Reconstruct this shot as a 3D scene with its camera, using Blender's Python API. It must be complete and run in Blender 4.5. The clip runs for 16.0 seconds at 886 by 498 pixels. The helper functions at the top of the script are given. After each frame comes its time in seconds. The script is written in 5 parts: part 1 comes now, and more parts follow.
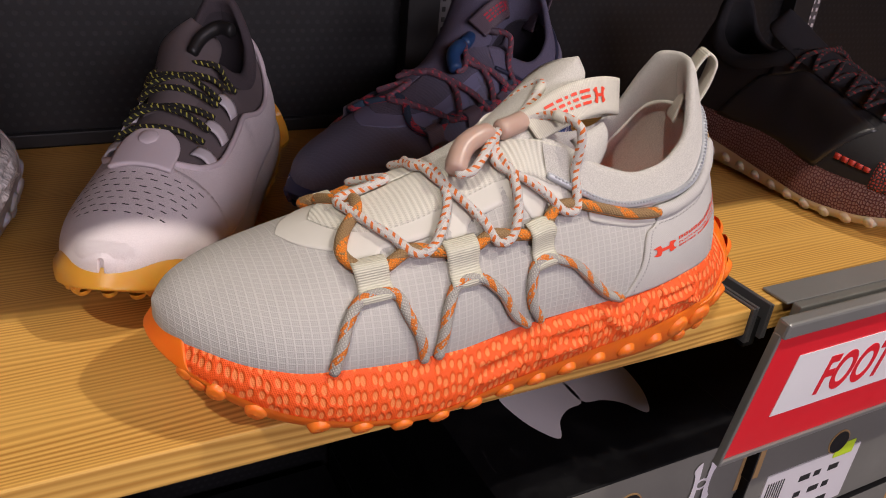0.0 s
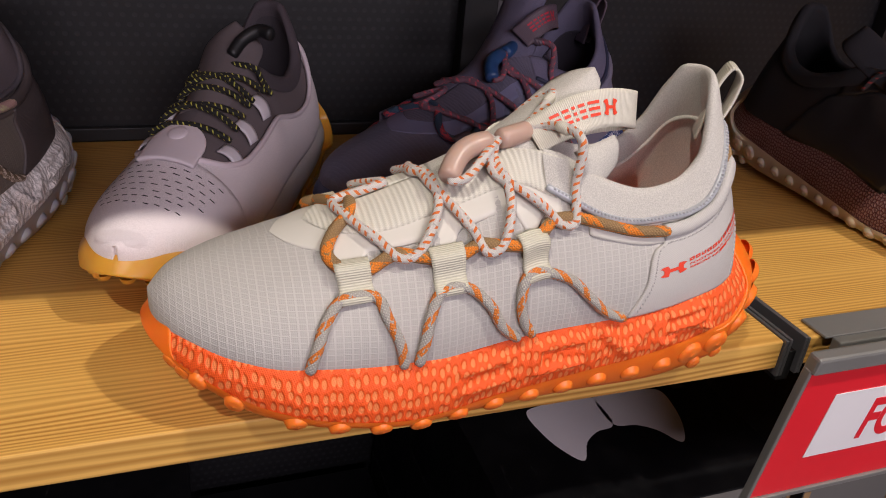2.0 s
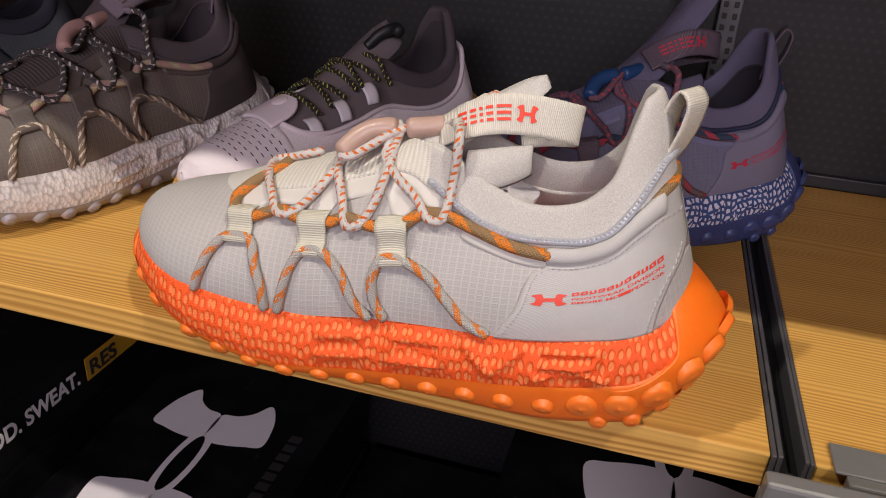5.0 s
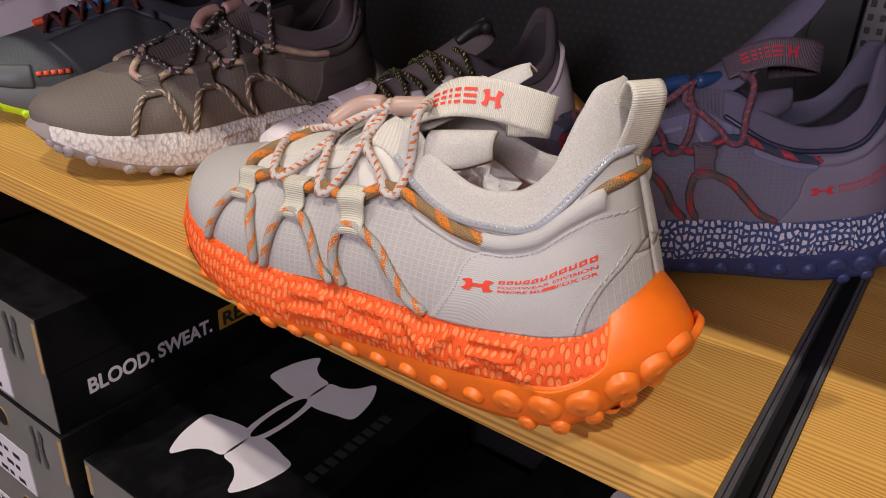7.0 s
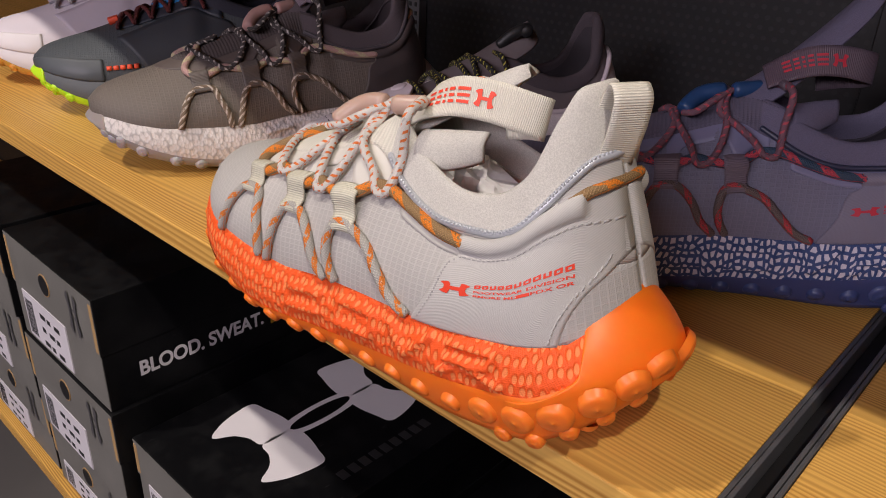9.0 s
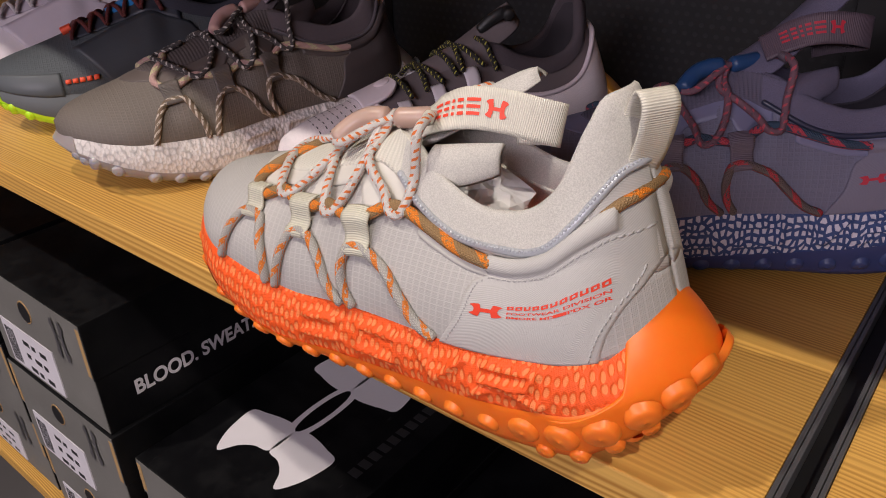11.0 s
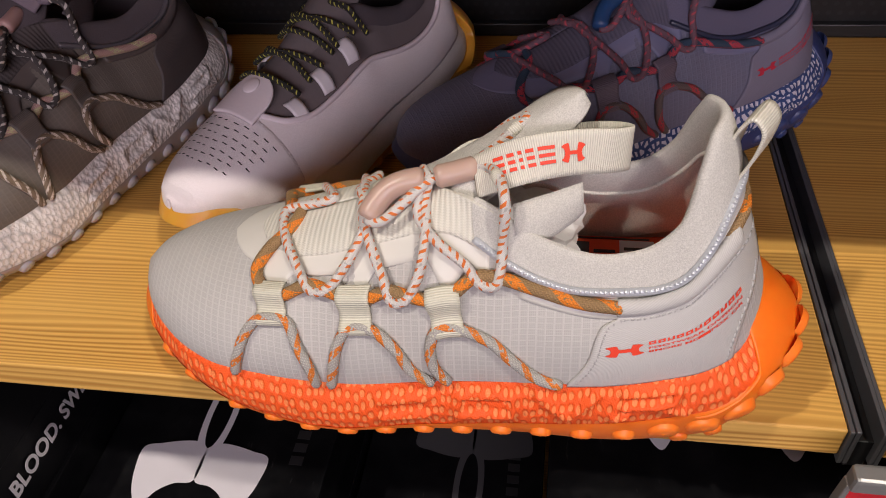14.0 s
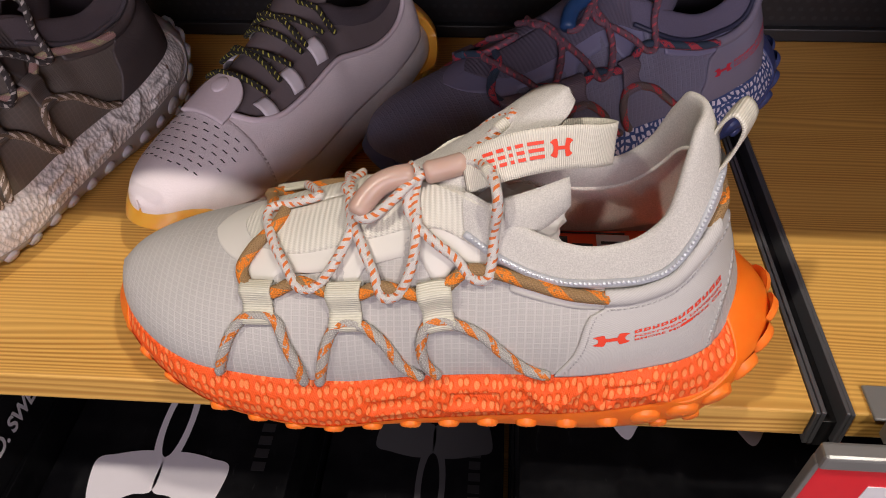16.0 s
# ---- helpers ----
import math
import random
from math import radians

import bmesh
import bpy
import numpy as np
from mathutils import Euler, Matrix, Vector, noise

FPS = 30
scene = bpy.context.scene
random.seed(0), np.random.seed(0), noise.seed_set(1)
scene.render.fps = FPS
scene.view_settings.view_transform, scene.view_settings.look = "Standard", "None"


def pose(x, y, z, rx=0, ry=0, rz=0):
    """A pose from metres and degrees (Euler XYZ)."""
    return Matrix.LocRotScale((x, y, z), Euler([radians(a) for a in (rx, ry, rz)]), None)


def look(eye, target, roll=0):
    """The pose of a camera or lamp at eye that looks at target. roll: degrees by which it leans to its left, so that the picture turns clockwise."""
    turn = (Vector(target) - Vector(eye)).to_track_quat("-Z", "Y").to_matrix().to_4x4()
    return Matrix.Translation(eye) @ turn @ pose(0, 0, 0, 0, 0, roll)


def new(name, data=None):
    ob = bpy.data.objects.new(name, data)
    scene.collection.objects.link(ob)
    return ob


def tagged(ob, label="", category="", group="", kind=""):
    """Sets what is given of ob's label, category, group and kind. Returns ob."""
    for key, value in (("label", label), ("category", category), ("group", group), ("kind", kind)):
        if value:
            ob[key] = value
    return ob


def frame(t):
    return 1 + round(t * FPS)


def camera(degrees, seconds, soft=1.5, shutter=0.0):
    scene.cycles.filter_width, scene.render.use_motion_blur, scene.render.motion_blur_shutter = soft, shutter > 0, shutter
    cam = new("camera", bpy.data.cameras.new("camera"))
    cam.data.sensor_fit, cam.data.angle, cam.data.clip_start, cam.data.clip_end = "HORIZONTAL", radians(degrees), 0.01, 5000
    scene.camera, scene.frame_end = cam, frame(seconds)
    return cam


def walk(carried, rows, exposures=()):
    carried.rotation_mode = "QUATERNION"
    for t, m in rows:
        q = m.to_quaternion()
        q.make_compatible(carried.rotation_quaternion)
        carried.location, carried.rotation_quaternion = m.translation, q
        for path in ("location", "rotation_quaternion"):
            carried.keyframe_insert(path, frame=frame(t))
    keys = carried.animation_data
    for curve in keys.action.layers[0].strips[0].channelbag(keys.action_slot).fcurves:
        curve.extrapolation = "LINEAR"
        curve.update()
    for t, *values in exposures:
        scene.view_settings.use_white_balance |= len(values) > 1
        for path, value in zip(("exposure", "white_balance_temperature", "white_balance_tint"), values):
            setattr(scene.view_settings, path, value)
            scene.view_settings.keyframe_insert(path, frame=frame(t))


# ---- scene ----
cam = camera(60.7, 16.0, soft=1.0)
PATH = [
    (0, (-0.361, -0.255, 0.225), (0.511, 1.297, -0.687), 5.6),
    (0.5, (-0.361, -0.253, 0.224), (0.501, 1.305, -0.688), 5.7),
    (1, (-0.355, -0.253, 0.224), (0.467, 1.324, -0.693), 5.8),
    (1.5, (-0.342, -0.259, 0.225), (0.416, 1.352, -0.687), 5.7),
    (2, (-0.319, -0.271, 0.226), (0.329, 1.39, -0.681), 5.3),
    (2.5, (-0.283, -0.288, 0.226), (0.222, 1.425, -0.675), 4.9),
    (3, (-0.245, -0.299, 0.233), (0.068, 1.458, -0.669), 4.2),
    (3.5, (-0.202, -0.304, 0.232), (-0.093, 1.476, -0.674), 3.7),
    (4, (-0.159, -0.303, 0.231), (-0.265, 1.472, -0.684), 3.2),
    (4.2, (-0.142, -0.302, 0.228), (-0.318, 1.476, -0.671), 3.4),
    (6.3, (0.004, -0.268, 0.223), (-0.852, 1.297, -0.682), 2.6),
    (6.5, (0.014, -0.262, 0.22), (-0.887, 1.282, -0.678), 2.7),
    (7, (0.037, -0.252, 0.217), (-0.979, 1.228, -0.664), 2.7),
    (7.5, (0.053, -0.24, 0.214), (-1.051, 1.179, -0.661), 2.6),
    (8, (0.066, -0.227, 0.212), (-1.103, 1.144, -0.655), 2.6),
    (8.5, (0.071, -0.221, 0.213), (-1.139, 1.115, -0.655), 2.5),
    (10.8, (0.045, -0.218, 0.223), (-1.101, 1.13, -0.708), -0.8),
    (11, (0.039, -0.219, 0.23), (-1.075, 1.136, -0.73), -1.7),
    (11.5, (0.016, -0.221, 0.247), (-0.989, 1.167, -0.784), -3.8),
    (12, (-0.015, -0.226, 0.267), (-0.87, 1.199, -0.846), -5.4),
    (12.5, (-0.047, -0.225, 0.28), (-0.748, 1.219, -0.913), -6.6),
    (13, (-0.082, -0.222, 0.292), (-0.626, 1.231, -0.971), -6.7),
    (13.5, (-0.111, -0.218, 0.298), (-0.523, 1.229, -1.02), -6.3),
    (14, (-0.131, -0.217, 0.303), (-0.445, 1.225, -1.047), -5.5),
    (14.5, (-0.142, -0.217, 0.307), (-0.389, 1.219, -1.063), -4.5),
    (15, (-0.148, -0.217, 0.305), (-0.353, 1.221, -1.069), -3.7),
    (15.5, (-0.15, -0.22, 0.304), (-0.326, 1.228, -1.065), -3.0),
    (16, (-0.152, -0.225, 0.304), (-0.3, 1.244, -1.046), -2.0),
]
walk(cam, [(t, look(eye, target, roll)) for t, eye, target, roll in PATH])

# ---------------------------------------------------------------- world and lights
world = bpy.data.worlds.new("store_air")
scene.world = world
world.use_nodes = True
world.node_tree.nodes["Background"].inputs[0].default_value = (0.62, 0.55, 0.66, 1)
world.node_tree.nodes["Background"].inputs[1].default_value = 0.018


def spot(name, eye, target, watts, size, cone, colour):
    d = bpy.data.lights.new(name, "SPOT")
    d.energy, d.shadow_soft_size, d.spot_size, d.spot_blend, d.color = watts, size, radians(cone), 0.5, colour
    ob = new(name, d)
    ob.matrix_world = look(eye, target)
    return ob


WARM = (1.0, 0.90, 0.80)
spot("ceiling_spot", (-1.05, -0.82, 1.85), (-0.24, 0.03, -0.08), 81, 0.03, 60, WARM)
spot("ceiling_spot", (0.75, -0.82, 1.85), (0.13, 0.05, -0.03), 91, 0.03, 56, WARM)
# Added fill lamp, out of view, for the store's general light on shaded parts.
panel = bpy.data.lights.new("store_fill", "AREA")
panel.shape, panel.size, panel.size_y, panel.energy, panel.color = "RECTANGLE", 3.6, 1.2, 196, (0.98, 0.86, 0.97)
fill_ob = new("store_fill", panel)
fill_ob.matrix_world = look((0.3, -4.1, 1.9), (0.0, 0.3, 0.0))

# ---------------------------------------------------------------- materials


class Mat:
    """A node material in the making: its sockets are joined by short calls."""

    def __init__(self, name, rough=0.6, metal=0.0):
        self.m = bpy.data.materials.new(name)
        self.m.use_nodes = True
        self.nt = self.m.node_tree
        self.b = self.nt.nodes["Principled BSDF"]
        self.b.inputs["Roughness"].default_value, self.b.inputs["Metallic"].default_value = rough, metal

    def node(self, kind, ins=(), **props):
        n = self.nt.nodes.new(kind)
        for k, v in props.items():
            setattr(n, k, v)
        for k, v in dict(ins).items():
            if isinstance(v, bpy.types.NodeSocket):
                self.nt.links.new(v, n.inputs[k])
            else:
                n.inputs[k].default_value = v
        return n

    def math(self, op, a, b=0.0, c=0.0):
        return self.node("ShaderNodeMath", {0: a, 1: b, 2: c}, operation=op).outputs[0]

    def uv(self):
        return self.node("ShaderNodeSeparateXYZ", {0: self.node("ShaderNodeUVMap", uv_map="map").outputs[0]}).outputs

    def place(self, sx=1, sy=1, sz=1, uv=False):
        src = self.node("ShaderNodeUVMap", uv_map="map").outputs[0] if uv else self.node("ShaderNodeTexCoord").outputs["Object"]
        return self.node("ShaderNodeVectorMath", {0: src, 1: (sx, sy, sz)}, operation="MULTIPLY").outputs[0]

    def noise(self, at, scale=1.0, detail=2.0, rough=0.5):
        return self.node("ShaderNodeTexNoise", {"Vector": at, "Scale": scale, "Detail": detail, "Roughness": rough}).outputs[0]

    def step(self, x, lo, hi, a=0.0, b=1.0):
        return self.node("ShaderNodeMapRange", {0: x, 1: lo, 2: hi, 3: a, 4: b}, interpolation_type="SMOOTHSTEP").outputs[0]

    def ribs(self, x, pitch, lo=0.55, hi=0.9):
        """Ridges: 1 on the ridge, 0 between."""
        f = self.math("FRACT", self.math("MULTIPLY", x, 1 / pitch))
        return self.step(self.math("MULTIPLY", self.math("ABSOLUTE", self.math("SUBTRACT", f, 0.5)), 2.0), lo, hi)

    def mix(self, k, a, b):
        n = self.node("ShaderNodeMix", data_type="RGBA")
        for i, v in ((0, k), (6, a), (7, b)):
            if isinstance(v, bpy.types.NodeSocket):
                self.nt.links.new(v, n.inputs[i])
            else:
                n.inputs[i].default_value = v if i == 0 else (*v, 1)
        return n.outputs[2]

    def done(self, colour, height=None, strength=0.3, distance=0.0006, rough=None):
        if isinstance(colour, bpy.types.NodeSocket):
            self.nt.links.new(colour, self.b.inputs["Base Color"])
        else:
            self.b.inputs["Base Color"].default_value = (*colour, 1)
        if height is not None:
            bump = self.node("ShaderNodeBump", {"Strength": strength, "Distance": distance, "Height": height})
            self.nt.links.new(bump.outputs[0], self.b.inputs["Normal"])
        if rough is not None:
            self.nt.links.new(rough, self.b.inputs["Roughness"])
        return self.m


def shade(c, k):
    return tuple(min(1, x * k) for x in c)


def ripstop(name, c, thread=1.25):
    a = Mat(name, 0.62)
    x, y, _ = a.uv()
    big = a.math("MAXIMUM", a.ribs(x, 0.0036, 0.68, 0.9), a.math("MULTIPLY", a.ribs(y, 0.0026, 0.68, 0.92), 0.8))
    fine = a.math("MULTIPLY", a.ribs(x, 0.0008, 0.2, 0.9), a.ribs(y, 0.0007, 0.2, 0.9))
    cloud = a.noise(a.place(30, 30, 30), 1.0, 3)
    base = a.mix(cloud, shade(c, 0.86), shade(c, 1.08))
    base = a.mix(a.math("MULTIPLY", fine, 0.35), base, shade(c, 0.72))
    col = a.mix(a.math("MULTIPLY", big, 0.34), base, shade(c, thread))
    return a.done(col, a.math("ADD", big, a.math("MULTIPLY", fine, 0.5)), 0.34, 0.0005)


def twill(name, c):
    a = Mat(name, 0.6)
    x, y, _ = a.uv()
    d = a.ribs(a.math("ADD", a.math("MULTIPLY", x, 0.45), y), 0.0010, 0.1, 0.95)
    cloud = a.noise(a.place(40, 40, 40), 1.0, 3)
    col = a.mix(a.math("MULTIPLY", d, 0.4), a.mix(cloud, shade(c, 0.95), shade(c, 1.08)), shade(c, 0.74))
    return a.done(col, d, 0.25, 0.0004)


def webbing(name, c, pitch=0.0011):
    a = Mat(name, 0.45)
    x, y, _ = a.uv()
    r = a.ribs(x, pitch, 0.1, 0.95)
    n = a.noise(a.place(600, 600, 600), 1.0, 2)
    col = a.mix(a.math("MULTIPLY", r, 0.45), a.mix(n, shade(c, 0.9), shade(c, 1.06)), shade(c, 0.66))
    return a.done(col, a.math("SUBTRACT", 1.0, r), 0.5, 0.0005)


def knit(name, c):
    a = Mat(name, 0.9)
    x, y, _ = a.uv()
    r = a.ribs(x, 0.0026, 0.15, 0.85)
    f = a.ribs(a.math("ADD", y, a.math("MULTIPLY", r, 0.0008)), 0.0011, 0.1, 0.9)
    h = a.math("ADD", r, a.math("MULTIPLY", f, 0.6))
    col = a.mix(a.math("MULTIPLY", h, 0.30), shade(c, 1.05), shade(c, 0.68))
    return a.done(col, a.math("SUBTRACT", 1.0, h), 0.5, 0.0007)


def plush(name, c):
    a = Mat(name, 0.95)
    n = a.noise(a.place(1700, 1700, 1700), 1.0, 3, 0.7)
    g = a.noise(a.place(40, 40, 40), 1.0, 3)
    col = a.mix(a.step(n, 0.35, 0.65), shade(c, 0.84), shade(c, 1.10))
    return a.done(a.mix(a.math("MULTIPLY", g, 0.2), col, shade(c, 0.85)), n, 0.6, 0.0008)


def boucle(name, c):
    """A looped, woolly knit of small pale islands."""
    a = Mat(name, 0.9)
    at = a.place(1 / 0.0030, 1 / 0.0042, 1, uv=True)
    v = a.node("ShaderNodeTexVoronoi", {"Vector": at, "Scale": 1.0, "Randomness": 0.9}, voronoi_dimensions="2D", feature="F1").outputs["Distance"]
    n = a.noise(a.place(900, 900, 900), 1.0, 3, 0.7)
    g = a.noise(a.place(25, 25, 25), 1.0, 3)
    h = a.math("ADD", a.math("SUBTRACT", 1.0, v), a.math("MULTIPLY", n, 0.6))
    col = a.mix(a.step(v, 0.35, 0.75), shade(c, 1.12), shade(c, 0.72))
    return a.done(a.mix(a.math("MULTIPLY", g, 0.25), col, shade(c, 0.8)), h, 0.7, 0.0012)


def plain(name, c, rough=0.5, metal=0.0, grain=250.0, vary=0.08, bump=0.15):
    a = Mat(name, rough, metal)
    n = a.noise(a.place(grain, grain, grain), 1.0, 3)
    g = a.noise(a.place(18, 18, 18), 1.0, 4)
    col = a.mix(g, shade(c, 1 - vary * 1.6), shade(c, 1 + vary * 1.6))
    col = a.mix(a.math("MULTIPLY", n, 0.4), col, shade(c, 1 - vary))
    return a.done(col, n, bump, 0.0004, a.step(g, 0.3, 0.7, max(0.04, rough - 0.08), min(1, rough + 0.08)))


def rubber(name, c, rough=0.42, glow=0.35):
    a = Mat(name, rough)
    a.b.inputs["Subsurface Weight"].default_value = glow
    a.b.inputs["Subsurface Radius"].default_value = (0.012, 0.005, 0.002)
    a.b.inputs["Subsurface Scale"].default_value = 0.5
    n = a.noise(a.place(60, 60, 60), 1.0, 3)
    return a.done(a.mix(n, shade(c, 0.9), shade(c, 1.06)), a.noise(a.place(500, 500, 500), 1.0, 2), 0.06, 0.0004)


def cells(name, ground, cell, sx=0.0040, sy=0.0074, gap=0.23, soft=False):
    """A knitted sleeve with raised islands."""
    a = Mat(name, 0.62)
    at = a.place(1 / sx, 1 / sy, 1, uv=True)
    wob = a.node("ShaderNodeTexNoise", {"Vector": at, "Scale": 0.8, "Detail": 1.0}).outputs[1]
    at = a.node("ShaderNodeVectorMath", {0: at, 1: a.node("ShaderNodeVectorMath", {0: wob, 1: (0.3, 0.3, 0)}, operation="MULTIPLY").outputs[0]}, operation="ADD").outputs[0]
    v = a.node("ShaderNodeTexVoronoi", {"Vector": at, "Scale": 1.0, "Randomness": 0.45}, voronoi_dimensions="2D", feature="F1").outputs["Distance"] if soft else a.node("ShaderNodeTexVoronoi", {"Vector": at, "Scale": 1.0, "Randomness": 0.62}, voronoi_dimensions="2D", feature="DISTANCE_TO_EDGE").outputs["Distance"]
    v = a.math("SUBTRACT", 0.62, v) if soft else v
    k = a.step(v, gap, gap + 0.07)
    dome = a.step(v, gap * 0.4, 0.42)
    x, y, _ = a.uv()
    knitted = a.math("MULTIPLY", a.ribs(a.math("ADD", x, a.math("MULTIPLY", y, 0.35)), 0.0010, 0.1, 0.9), a.ribs(a.math("SUBTRACT", y, a.math("MULTIPLY", x, 0.35)), 0.0008, 0.1, 0.9))
    g = a.noise(a.place(35, 35, 35), 1.0, 3)
    grd = a.mix(a.math("MULTIPLY", knitted, 0.45), a.mix(g, shade(ground, 0.9), shade(ground, 1.08)), shade(ground, 0.72))
    top = a.mix(g, shade(cell, 0.85), shade(cell, 1.1))
    col = a.mix(k, grd, top)
    h = a.math("ADD", a.math("MULTIPLY", dome, 1.0), a.math("MULTIPLY", a.math("SUBTRACT", 1.0, knitted), 0.18))
    return a.done(col, h, 0.55, 0.0013)


def rope(name, ground, fleck, accent, pitch=0.0052, duty=0.34, braid=0.0009, accent_share=0.5):
    """A braided cord: ground colour, flecks along it, and stretches in the accent colour."""
    a = Mat(name, 0.6)
    x, y, _ = a.uv()
    z1 = a.ribs(a.math("ADD", x, y), braid, 0.1, 0.9)
    z2 = a.ribs(a.math("SUBTRACT", x, y), braid, 0.1, 0.9)
    br = a.math("MAXIMUM", z1, z2)
    tick = a.math("MULTIPLY", a.ribs(a.math("ADD", x, a.math("MULTIPLY", y, 0.45)), pitch, 1 - duty, 1 - duty + 0.08), a.ribs(a.math("ADD", y, a.math("MULTIPLY", x, 0.25)), 0.0050, 0.35, 0.5))
    n = a.noise(a.place(55, 120, 1, uv=True), 1.0, 1)
    k = a.math("MULTIPLY", tick, a.step(n, 0.5 - accent_share * 0.5, 0.56 - accent_share * 0.5))
    n2 = a.noise(a.place(400, 400, 1, uv=True), 1.0, 1)
    base = a.mix(a.step(n2, 0.62, 0.68), ground, fleck)
    col = a.mix(k, base, accent)
    # Shade between the braided strands is mixed into the colour.
    col = a.mix(a.math("MULTIPLY", br, 0.16), col, (0.03, 0.025, 0.02))
    return a.done(col, a.math("SUBTRACT", 1.0, br), 0.6, 0.0008)


def zones(name, a1, a2, length=0.016, braid=0.0016):
    """A braided cord that changes colour along its length."""
    a = Mat(name, 0.6)
    x, y, _ = a.uv()
    br = a.math("MAXIMUM", a.ribs(a.math("ADD", x, y), braid, 0.1, 0.9), a.ribs(a.math("SUBTRACT", x, y), braid, 0.1, 0.9))
    tw = a.ribs(a.math("ADD", x, a.math("MULTIPLY", y, 1.4)), length, 0.58, 0.64)
    n = a.noise(a.place(500, 700, 1, uv=True), 1.0, 1)
    k = a.math("MULTIPLY", tw, a.step(n, 0.36, 0.46))
    col = a.mix(k, a1, a2)
    # Grooves of the braid carry their shade in the colour too.
    col = a.mix(a.math("MULTIPLY", br, 0.26), col, (0.03, 0.02, 0.012))
    return a.done(col, a.math("SUBTRACT", 1.0, br), 0.6, 0.0008)


def pine(name):
    a = Mat(name, 0.42)
    a.b.inputs["Specular IOR Level"].default_value = 0.3
    p = a.node("ShaderNodeSeparateXYZ", {0: a.node("ShaderNodeTexCoord").outputs["Object"]}).outputs
    warp = a.noise(a.place(1.1, 16, 16), 1.0, 2)
    drift = a.noise(a.place(5, 60, 60), 1.0, 2)
    across = a.math("ADD", a.math("ADD", p[1], p[2]), a.math("ADD", a.math("MULTIPLY", warp, 0.055), a.math("MULTIPLY", drift, 0.0035)))
    lines = a.ribs(across, 0.0030, 0.15, 0.98)
    thin = a.ribs(across, 0.00135, 0.35, 0.95)
    where = a.noise(a.place(2.2, 34, 34), 1.0, 2)
    fine = a.noise(a.place(14, 1100, 1100), 1.0, 2)
    big = a.noise(a.place(1.2, 11, 11), 1.0, 2)
    col = a.mix(big, (0.70, 0.39, 0.085), (0.80, 0.50, 0.14))
    col = a.mix(a.math("MULTIPLY", lines, a.step(where, 0.3, 0.7, 0.4, 1.0)), col, (0.40, 0.18, 0.032))
    col = a.mix(a.math("MULTIPLY", thin, 0.14), col, (0.36, 0.17, 0.035))
    col = a.mix(a.math("MULTIPLY", fine, 0.3), col, (0.52, 0.28, 0.07))
    return a.done(col, lines, 0.06, 0.0004, a.step(fine, 0.3, 0.7, 0.36, 0.52))


def perforated(name):
    a = Mat(name, 0.45)
    p = a.node("ShaderNodeSeparateXYZ", {0: a.node("ShaderNodeTexCoord").outputs["Object"]}).outputs
    x, z = a.math("MULTIPLY", p[0], 1 / 0.0085), a.math("MULTIPLY", p[2], 1 / 0.0075)
    odd = a.math("MULTIPLY", a.math("FLOORED_MODULO", a.math("FLOOR", z), 2.0), 0.5)
    dx = a.math("SUBTRACT", a.math("FRACT", a.math("ADD", x, odd)), 0.5)
    dz = a.math("SUBTRACT", a.math("FRACT", z), 0.5)
    d = a.math("SQRT", a.math("ADD", a.math("MULTIPLY", dx, dx), a.math("MULTIPLY", dz, dz)))
    k = a.step(d, 0.2, 0.28, 1, 0)
    g = a.noise(a.place(8, 8, 8), 1.0, 3)
    # Holes are coloured paler than the metal, as light seen through them.
    col = a.mix(k, a.mix(g, (0.004, 0.004, 0.005), (0.007, 0.0067, 0.008)), (0.013, 0.0125, 0.0145))
    return a.done(col, a.math("SUBTRACT", 1.0, k), 0.08, 0.001)


def card(name):
    """Black printed board of the boxes, scuffed."""
    a = Mat(name, 0.42)
    a.b.inputs["Specular IOR Level"].default_value = 0.15
    g = a.noise(a.place(22, 22, 22), 1.0, 5, 0.7)
    s = a.noise(a.place(140, 30, 90), 1.0, 4, 0.7)
    col = a.mix(a.step(g, 0.4, 0.7), (0.004, 0.004, 0.005), (0.009, 0.009, 0.010))
    col = a.mix(a.step(s, 0.64, 0.8, 0, 0.35), col, (0.09, 0.09, 0.09))
    return a.done(col, s, 0.1, 0.0005, a.step(g, 0.3, 0.7, 0.36, 0.55))


M_WOOD = pine("pine_board")
M_STEEL = plain("grey_steel", (0.16, 0.16, 0.17), 0.38, 0.55, 120, 0.08, 0.05)
M_HOLDER = plain("grey_painted_steel", (0.25, 0.25, 0.24), 0.35, 0.35, 120, 0.08, 0.04)
# One black: paint on the steel, and the shade inside slots and holes.
M_GAP = plain("black_paint_and_hole_shade", (0.010, 0.010, 0.011), 0.5)
M_PANEL = perforated("black_perforated_metal")
M_CARD = card("black_card")
# Grey of the box fronts, raised in tone where front light falls short.
M_CARD_SIDE = plain("dark_grey_card", (0.17, 0.165, 0.15), 0.6, 0, 160, 0.15, 0.1)
M_CARD_EDGE = plain("brown_card_edge", (0.42, 0.26, 0.11), 0.8)
M_PRINT = plain("lilac_white_print", (0.80, 0.76, 0.80), 0.5, 0, 200, 0.04, 0.03)
M_PRINT_GREY = plain("grey_print", (0.075, 0.072, 0.076), 0.5)
M_PRINT_DIM = plain("dull_black_print", (0.026, 0.025, 0.027), 0.4)
M_YELLOW = plain("amber_print", (0.55, 0.30, 0.02), 0.5)
M_LABEL = plain("paper_label", (0.66, 0.63, 0.67), 0.6, 0, 150, 0.03, 0.03)
M_INK = plain("black_ink", (0.02, 0.02, 0.022), 0.5)
